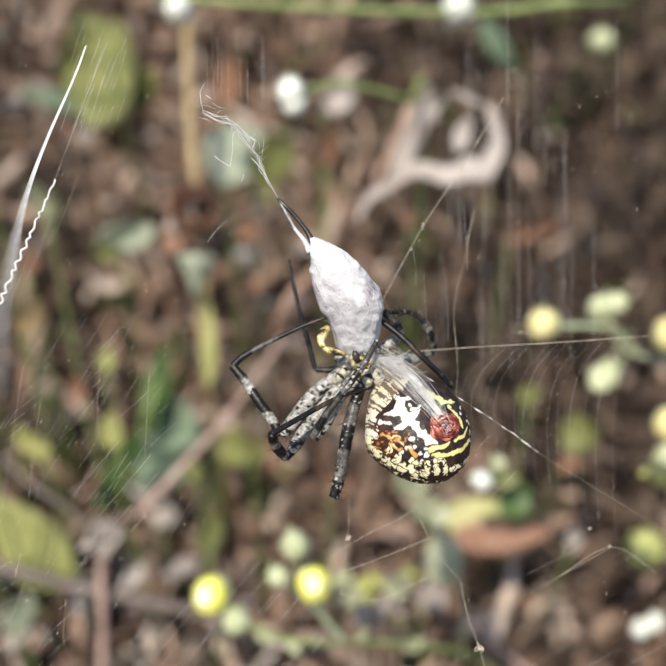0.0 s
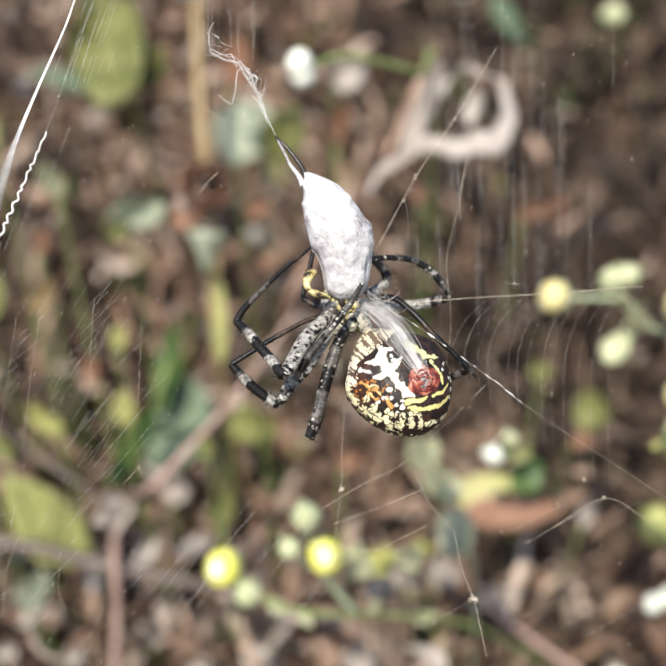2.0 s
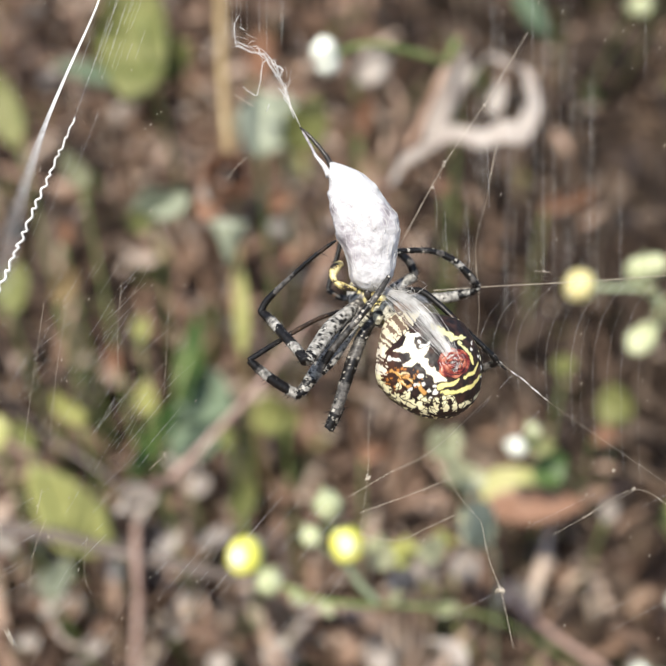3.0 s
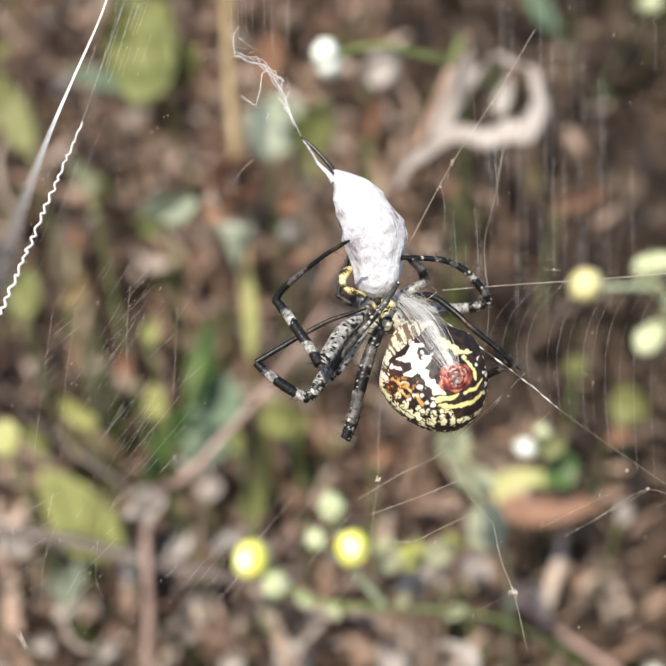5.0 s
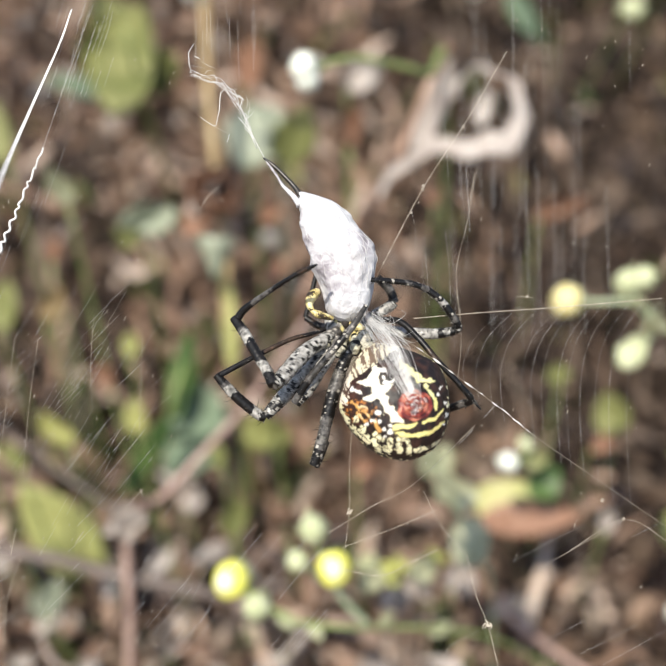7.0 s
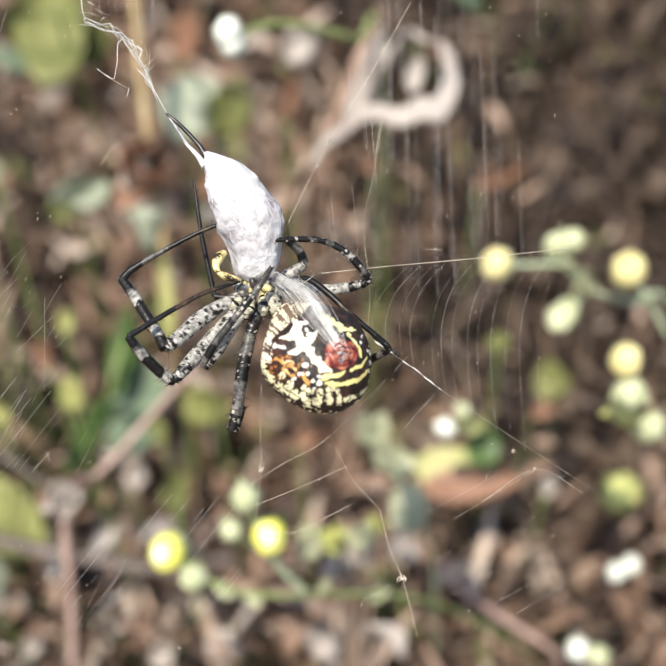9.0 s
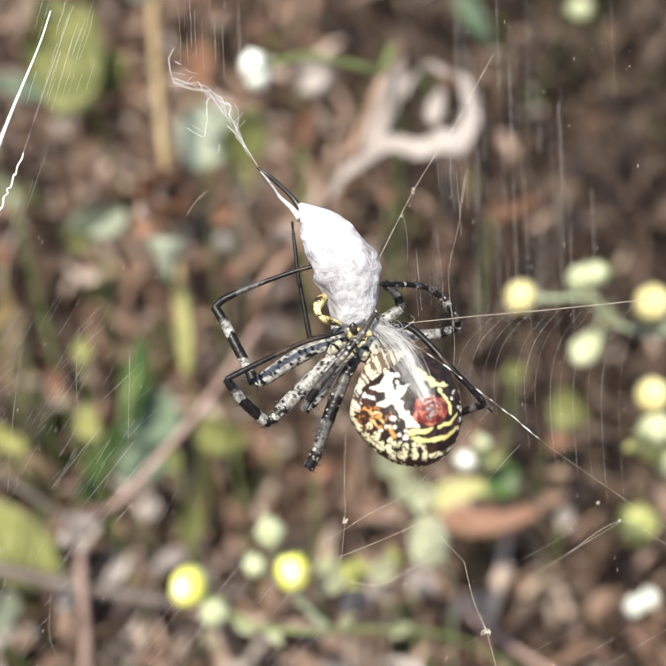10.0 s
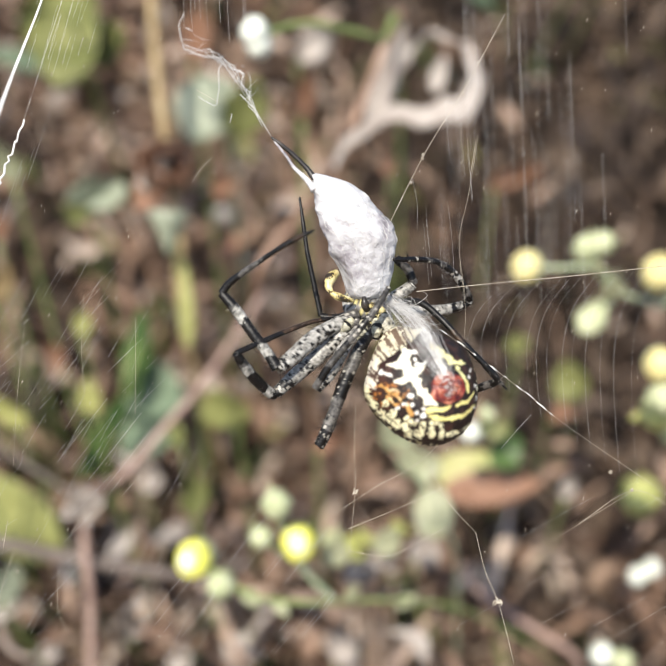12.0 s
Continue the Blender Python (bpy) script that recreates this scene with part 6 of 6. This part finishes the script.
    for q in range(34):
        a = np.array((rng.uniform(1.2, 2.6), rng.uniform(-0.6, 1.0), rng.uniform(0.5, 2.4)))
        b = np.array((rng.uniform(2.6, 5.4), rng.uniform(-3.0, 0.6), rng.uniform(-0.4, 2.0)))
        tube(loose, smooth_path(mm([a, (a + b) / 2 + rng.normal(0, 0.35, 3), b, b + rng.normal(0, 0.5, 3)]), 12), [0.008 * MM, 0.018 * MM, 0.006 * MM], 4)
    tagged(part("loose_silk", loose, SILK, spider, "crumpled loose silk threads"), kind="stuff")
    legs["abdomen"] = {"femur": build_abdomen(spider)}
    return spider, legs


build_ground()
build_litter()
yellow_herb()
cream_herb()
side_herb()
white_herb()
leafy_plants()
downy_shoot()
dry_plants()
WEB_THING = build_web()
PREY = build_catch()
SPIDER, LEGS = build_spider()


# ---- what moves ----
# seconds, sideways and upward drift in millimetres in the plane of the web
WEB_SWAY = [(0, -0.75, -0.3), (0.5, -1.8, 0.55), (1, -1.7, 1.0), (1.5, -1.3, 1.15), (2, -2.4, 0.85), (2.5, -2.15, -0.2), (2.7, -2.2, 0), (4.3, -0.5, 0.1), (4.5, -0.2, 0.2), (5, -0.25, 0.05),
            (5.5, 0, 0), (6, -1, 0.6), (6.5, -0.7, 0.45), (6.7, -0.9, 0.6), (8.3, -0.2, 0.4), (8.5, 0.3, 0.4), (9, -0.9, 0.7), (9.5, -0.4, 0.1), (10, 2.95, -0.35), (10.5, 3.4, -0.85), (11, 3.0, -0.4),
            (11.5, 2.6, -0.5), (12, 2.75, -0.5)]
SPIDER_SWAY = [(0, -0.1, 0.1, 5), (0.5, -1.07, 1.5, 6), (1, -1.7, 2.0, 4), (1.5, -2.4, 2.3, 3), (2, -2.4, 1.9, 3), (2.5, -2.08, 0.7, 2), (2.7, -2.3, 0.6, 2), (4.3, -0.8, 0.1, 2), (4.5, -0.25, 0.2, 2), (5, -0.25, 0, 1),
               (5.5, 0, 0, 0), (6, -1.16, 1.24, 0), (6.5, -0.77, 0.6, 1), (6.7, -1.1, 1.2, 1), (8.3, -0.8, 0.3, 0), (8.5, 0.2, 0.2, 0), (9, -0.96, 0.72, 1), (9.5, -0.58, 0.34, 0), (10, 4.2, 0.2, 0),
               (10.5, 5.0, -1.3, 1), (11, 4.6, 0, 1), (11.5, 4.0, -0.6, 0), (12, 4.2, -0.7, 0)]
# the same with turn, tilt and roll about its length in degrees
PREY_SWAY = [(0, -0.2, -0.2, 4, 20, 17), (0.5, -1.2, 1.2, 6, 10, 16), (1, -1.5, 1.6, 3, 4, 16), (1.5, -1.5, 2.2, 0, 4, 18), (2, -1.9, 1.8, 0, 4, 18), (2.5, -1.7, 0.8, 0, 2, 15), (2.7, -1.9, 0.7, 0, 2, 15), (4.3, -0.6, 0.1, 0, 0, 3),
             (4.5, -0.1, 0.4, 0, 0, 0), (5, -0.2, 0, 0, 0, 0), (5.5, 0, 0, 0, 0, 0), (6, -1, 1.17, 4, 8, 0), (6.5, -0.5, 0.5, 2, 4, 0), (6.7, -0.9, 1.1, 2, 4, 0), (8.3, -0.2, 0.3, 2, 12, 4), (8.5, 0.9, 0.3, 2, 14, 4),
             (9, -0.7, 0.8, 1, 15, 0), (9.5, -0.4, 0.1, 3, 16, 0), (10, 4, -0.1, 5, 18, 0), (10.5, 4.9, -1.5, 5, 22, 0), (11, 4.6, 0, 5, 20, 0), (11.5, 3.9, -0.6, 5, 20, 0), (12, 4.35, -0.6, 5, 20, 0)]
LEG_TURNS = {
    "hanging": [(0, -1, 0), (0.5, -2, 0), (1.5, -1, 0), (2.5, -6, 0), (4.5, 0, 0), (5.5, -2, 0), (6.5, 0, 0), (8.5, -3, 0), (9, 3, 0), (9.5, -3, 0), (10, -7, 0), (11, -8, 0), (12, -8, 0)],
    "upper_right": [(0, 6, 42), (0.5, 2, 24), (1.5, 3, 16), (2.5, 7, 0), (4.5, 5, 0), (5.5, 0, 0), (6, 0, 0), (6.5, -2, 0), (8.5, 5, 0), (9.5, 3, 0), (10, 4, 18), (12, 5, 20)],
    "reaching": [(0, 4, 0), (0.5, -18, 0), (1.5, -24, 0), (5.5, -24, 0), (8.5, -14, 0), (9, 2, 0), (9.5, -2, 0), (10, 2, 0), (10.5, 0, 0), (11, 3, 0), (12, 3, 0)],
    "lower_right": [(0, -4, 10, -4.5), (0.5, -3, 0), (1.5, -4, 0), (2.5, -3, 0), (4.5, 3, 0), (5.5, 0, 0), (6, -3, 0), (6.5, -5, 0), (8.5, -6, 0), (9, 0, 0), (10, -4, 0), (12, -4, 0)],
}


def motions():
    home = {ob: ob.matrix_world.copy() for ob in (WEB_THING, PREY, SPIDER)}

    def drift(ob, rows):
        spin = Matrix.Translation((0, 0, 1.6 * MM))
        walk(ob, [(t, home[ob] @ pose(x * MM, y * MM, 0, a[1] if len(a) > 1 else 0, 0, a[0] if a else 0)
                   @ spin @ Matrix.Rotation(radians(a[2] if len(a) > 2 else 0), 4, Vector((0.436, -0.9, 0))) @ spin.inverted()) for t, x, y, *a in rows])

    drift(WEB_THING, WEB_SWAY)
    drift(PREY, PREY_SWAY)
    drift(SPIDER, SPIDER_SWAY)

    def hinge(ob, rows, across):
        base = Matrix.Translation(ob.location)
        walk(ob, [(t, base @ pose(0.64 * sum(c) * MM, -0.77 * sum(c) * MM, 0) @ Matrix.Rotation(radians(a), 4, "Z") @ Matrix.Rotation(radians(b), 4, Vector(across))) for t, a, b, *c in rows])

    for name, rows in LEG_TURNS.items():
        hinge(LEGS[name]["femur"], rows, (0, 1, 0))
    hinge(LEGS["lower_right"]["metatarsus"], [(0, -48, 0), (0.5, -6, 0), (1, 0, 0), (12, 0, 0)], (0, 1, 0))
    # the abdomen on its waist
    walk(LEGS["abdomen"]["femur"], [(0, joint(0.18, -1.53, 0.33, 56.1, 16.3, 23)), (0.5, joint(0.17, -1.3, 0.49, 54.8, 9.6, 16.4)), (1, joint(0.76, -1.16, 0.56, 60.2, 9.6, 15.6)), (1.5, joint(0.81, -1.59, 0.58, 57.6, 19.1, 22.1)),
        (2, joint(0.56, -1.85, 0.67, 57.3, 13.6, 19.7)), (2.5, joint(0.44, -0.83, 0.57, 62.8, 13.4, 24.9)), (2.7, joint(0.29, -0.86, 0.6, 61.6, 11.9, 28.3)), (4.3, joint(0.81, -0.94, 0.77, 59.5, 8.8, 20.8)),
        (4.5, joint(1.48, -0.82, 0.54, 51.8, 4.1, 21)), (5, joint(0.8, -0.96, 0.75, 59.9, 7, 23)), (5.5, joint(0.83, -0.81, 0.39, 56.3, 5.5, 20.6)), (6, joint(1.38, -0.86, 0.61, 57.4, 0.3, 17)),
        (6.5, joint(1.22, -0.88, 0.69, 60.1, 4, 16.8)), (6.7, joint(0.87, -0.86, 0.66, 58.4, 5.3, 17.4)), (8.3, joint(0.76, -0.77, 0.58, 60.4, 8.8, 18.3)), (8.5, joint(0.85, -0.76, 0.63, 59.2, 12.6, 18.7)),
        (9, joint(0.87, -0.9, 0.64, 58.3, 15.7, 21.8)), (9.5, joint(0.95, -0.88, 0.53, 58.9, 11.3, 18)), (10, joint(0.6, -0.89, 0.59, 57.8, 7.7, 18.8)), (10.5, joint(0.59, -0.82, 0.65, 57, 7.7, 16.2)),
        (11, joint(0.33, -0.8, 0.69, 56.5, 10.3, 20)), (11.5, joint(0.49, -0.83, 0.65, 56.8, 11.1, 18.9)), (12, joint(0.66, -0.9, 0.73, 58.1, 10.2, 17.4))])
    # the two busy front legs, joint by joint
    walk(LEGS["upper_left"]["femur"], [(0, joint(-1.66, -0.85, 0.6, 23.7, -21.7, -9.2)), (0.5, joint(-1.66, -0.85, 0.6, 24.5, -22.3, -19.2)), (1.5, joint(-1.66, -0.85, 0.6, 5.6, -5.5, 7)),
        (2.5, joint(-1.66, -0.85, 0.6, 2.9, -2.8, -0.1)), (4.5, joint(-1.66, -0.85, 0.6, -5.7, 5.6, 2)), (5.5, joint(-1.66, -0.85, 0.6, -0, 0, -0)),
        (6, joint(-1.66, -0.85, 0.6, -5.9, 5.8, -13)), (6.5, joint(-1.66, -0.85, 0.6, -2.5, 2.5, -5.2)), (8.5, joint(-1.66, -0.85, 0.6, 3.8, -3.8, -14.5)),
        (9, joint(-1.66, -0.85, 0.6, 9.9, -9.6, -13.2)), (9.5, joint(-1.66, -0.85, 0.6, 4.3, -4.3, -14.2)), (10, joint(-1.66, -0.85, 0.6, 25.3, -22.9, -24.7)),
        (10.5, joint(-1.66, -0.85, 0.6, 19.4, -18.1, -15)), (12, joint(-1.66, -0.85, 0.6, 10.9, -10.6, -14.4))])
    walk(LEGS["upper_left"]["tibia"], [(0, joint(-5.38, -5.45, 5.85, -11.6, 29.9, -1.6)), (0.5, joint(-5.38, -5.45, 5.85, -23.3, 24.4, 7.8)), (1.5, joint(-5.38, -5.45, 5.85, -10.2, 2.8, 0.3)),
        (2.5, joint(-5.38, -5.45, 5.85, -16.1, -4.6, 11.6)), (4.5, joint(-5.38, -5.45, 5.85, -4.1, -11.6, 6.4)), (5.5, joint(-5.38, -5.45, 5.85, 0, -0, -0)),
        (6, joint(-5.38, -5.45, 5.85, -10.5, -15.7, 16.1)), (6.5, joint(-5.38, -5.45, 5.85, -7, -8.1, 6.6)), (8.5, joint(-5.38, -5.45, 5.85, -5.9, 2.8, 16.6)),
        (9, joint(-5.38, -5.45, 5.85, -7.3, 11.7, 13.2)), (9.5, joint(-5.38, -5.45, 5.85, -4.9, 4.2, 13.3)), (10, joint(-5.38, -5.45, 5.85, -9.7, 34, 9.4)),
        (10.5, joint(-5.38, -5.45, 5.85, 5.4, 34, 11.8)), (12, joint(-5.38, -5.45, 5.85, 6.9, 21.5, 16.8))])
    walk(LEGS["upper_left"]["metatarsus"], [(0, joint(-10.88, 0.57, 3.83, -52.8, 41.5, -28.5)), (0.5, joint(-11.88, -1.47, 2.31, -45.7, 39.9, -19.9)), (1.5, joint(-9.53, 0.51, 1.62, -17.2, 22.8, -2.7)),
        (2.5, joint(-9.91, -0.77, 0.53, -12.3, 18.5, 7.2)), (4.5, joint(-9.15, 0.58, 1.37, 4.5, -4.5, 2.8)), (5.5, joint(-9.29, 1.22, 2.55, 0, -0, 0)),
        (6, joint(-9.49, -0.44, 0.5, 4.7, -6.4, 8.9)), (6.5, joint(-9.37, 0.35, 1.26, 1.3, -1, 5)), (8.5, joint(-11.11, -0.59, 2.08, -18.1, 25.9, 3.7)),
        (9, joint(-11.34, -0.49, 2.61, -33.4, 39.9, -5)), (9.5, joint(-10.92, -0.22, 2.29, -13.8, 19.6, 2.1)), (10, joint(-11.97, -0.44, 4.41, -51, 48.1, -16.8)),
        (10.5, joint(-11.43, 0.39, 5.84, -21.9, 29.6, 5.5)), (12, joint(-11.76, -0.04, 4.98, -15, 22.5, 10))])
    walk(LEGS["lower_left"]["femur"], [(0, joint(-1.51, -1.36, 1, 4.1, -3.9, 1.7)), (0.5, joint(-1.51, -1.36, 1, 2.8, -2.7, 0.4)), (1.5, joint(-1.51, -1.36, 1, 4.5, -4.3, 9.1)),
        (2.5, joint(-1.51, -1.36, 1, 5.9, -5.6, 6.3)), (4.5, joint(-1.51, -1.36, 1, -1.6, 1.6, 8.9)), (5.5, joint(-1.51, -1.36, 1, 0, -0, -0)),
        (6, joint(-1.51, -1.36, 1, -2.7, 2.5, -5.1)), (6.5, joint(-1.51, -1.36, 1, 4.3, -4.1, -0.2)), (8.5, joint(-1.51, -1.36, 1, -4.8, 4.5, -1.6)),
        (9, joint(-1.51, -1.36, 1, -1.8, 1.8, -0)), (9.5, joint(-1.51, -1.36, 1, -2.5, 2.4, -2.4)), (10, joint(-1.51, -1.36, 1, 5.3, -5, -2.3)),
        (10.5, joint(-1.51, -1.36, 1, 5.7, -5.4, -8.4)), (12, joint(-1.51, -1.36, 1, 5.7, -5.4, -6.7))])
    walk(LEGS["lower_left"]["tibia"], [(0, joint(-7.02, -7.34, 2.2, 29.8, 38, -17.9)), (0.5, joint(-7.02, -7.34, 2.2, 10.2, 18, -16.5)), (1.5, joint(-7.02, -7.34, 2.2, -11.9, -4.8, -16.1)),
        (2.5, joint(-7.02, -7.34, 2.2, -2.6, 9.7, -5.2)), (4.5, joint(-7.02, -7.34, 2.2, -4.1, -8.5, -1.2)), (5.5, joint(-7.02, -7.34, 2.2, -0, -0, 0)),
        (6, joint(-7.02, -7.34, 2.2, 5.5, 0.9, 6.1)), (6.5, joint(-7.02, -7.34, 2.2, -9, -1.5, -0.2)), (8.5, joint(-7.02, -7.34, 2.2, 17.5, 10.3, -4.4)),
        (9, joint(-7.02, -7.34, 2.2, 10.8, 8.9, -9.4)), (9.5, joint(-7.02, -7.34, 2.2, 13.6, 10.7, -5.1)), (10, joint(-7.02, -7.34, 2.2, 1.2, 12.9, -6.3)),
        (10.5, joint(-7.02, -7.34, 2.2, 8.6, 22.4, 2.4)), (12, joint(-7.02, -7.34, 2.2, 6.8, 20.4, -4.2))])
    walk(LEGS["lower_left"]["metatarsus"], [(0, joint(-7.86, -4.31, 7.44, -13.3, 27.3, -5.9)), (0.5, joint(-9.62, -2.92, 5.52, -14.1, 31.3, -5)), (1.5, joint(-10.35, -2.23, 2.36, -4.8, 4.2, -4)),
        (2.5, joint(-10.98, -3.11, 4.13, -13.1, 24.5, -3.1)), (4.5, joint(-11.64, -3.36, 2.58, -3, 12.2, 0.6)), (5.5, joint(-11.61, -3.55, 3.55, 0, -0, 0)),
        (6, joint(-11.95, -4.2, 3.98, -4.6, 17.6, 5.5)), (6.5, joint(-11.62, -3.37, 2.82, -10.4, 21.6, 0.8)), (8.5, joint(-10.84, -3.82, 5.41, -5.2, 21.8, 7.9)),
        (9, joint(-10.61, -3.22, 4.92, -5.9, 19.9, 5.9)), (9.5, joint(-10.81, -3.61, 5.21, -3.9, 15.5, 4.9)), (10, joint(-10.74, -3.14, 4.61, -8.2, 14.7, 2.8)),
        (10.5, joint(-10.69, -3.94, 5.71, -16.9, 35, 2.7)), (12, joint(-10.42, -3.47, 5.48, -16.1, 32.1, -0.8))])


motions()
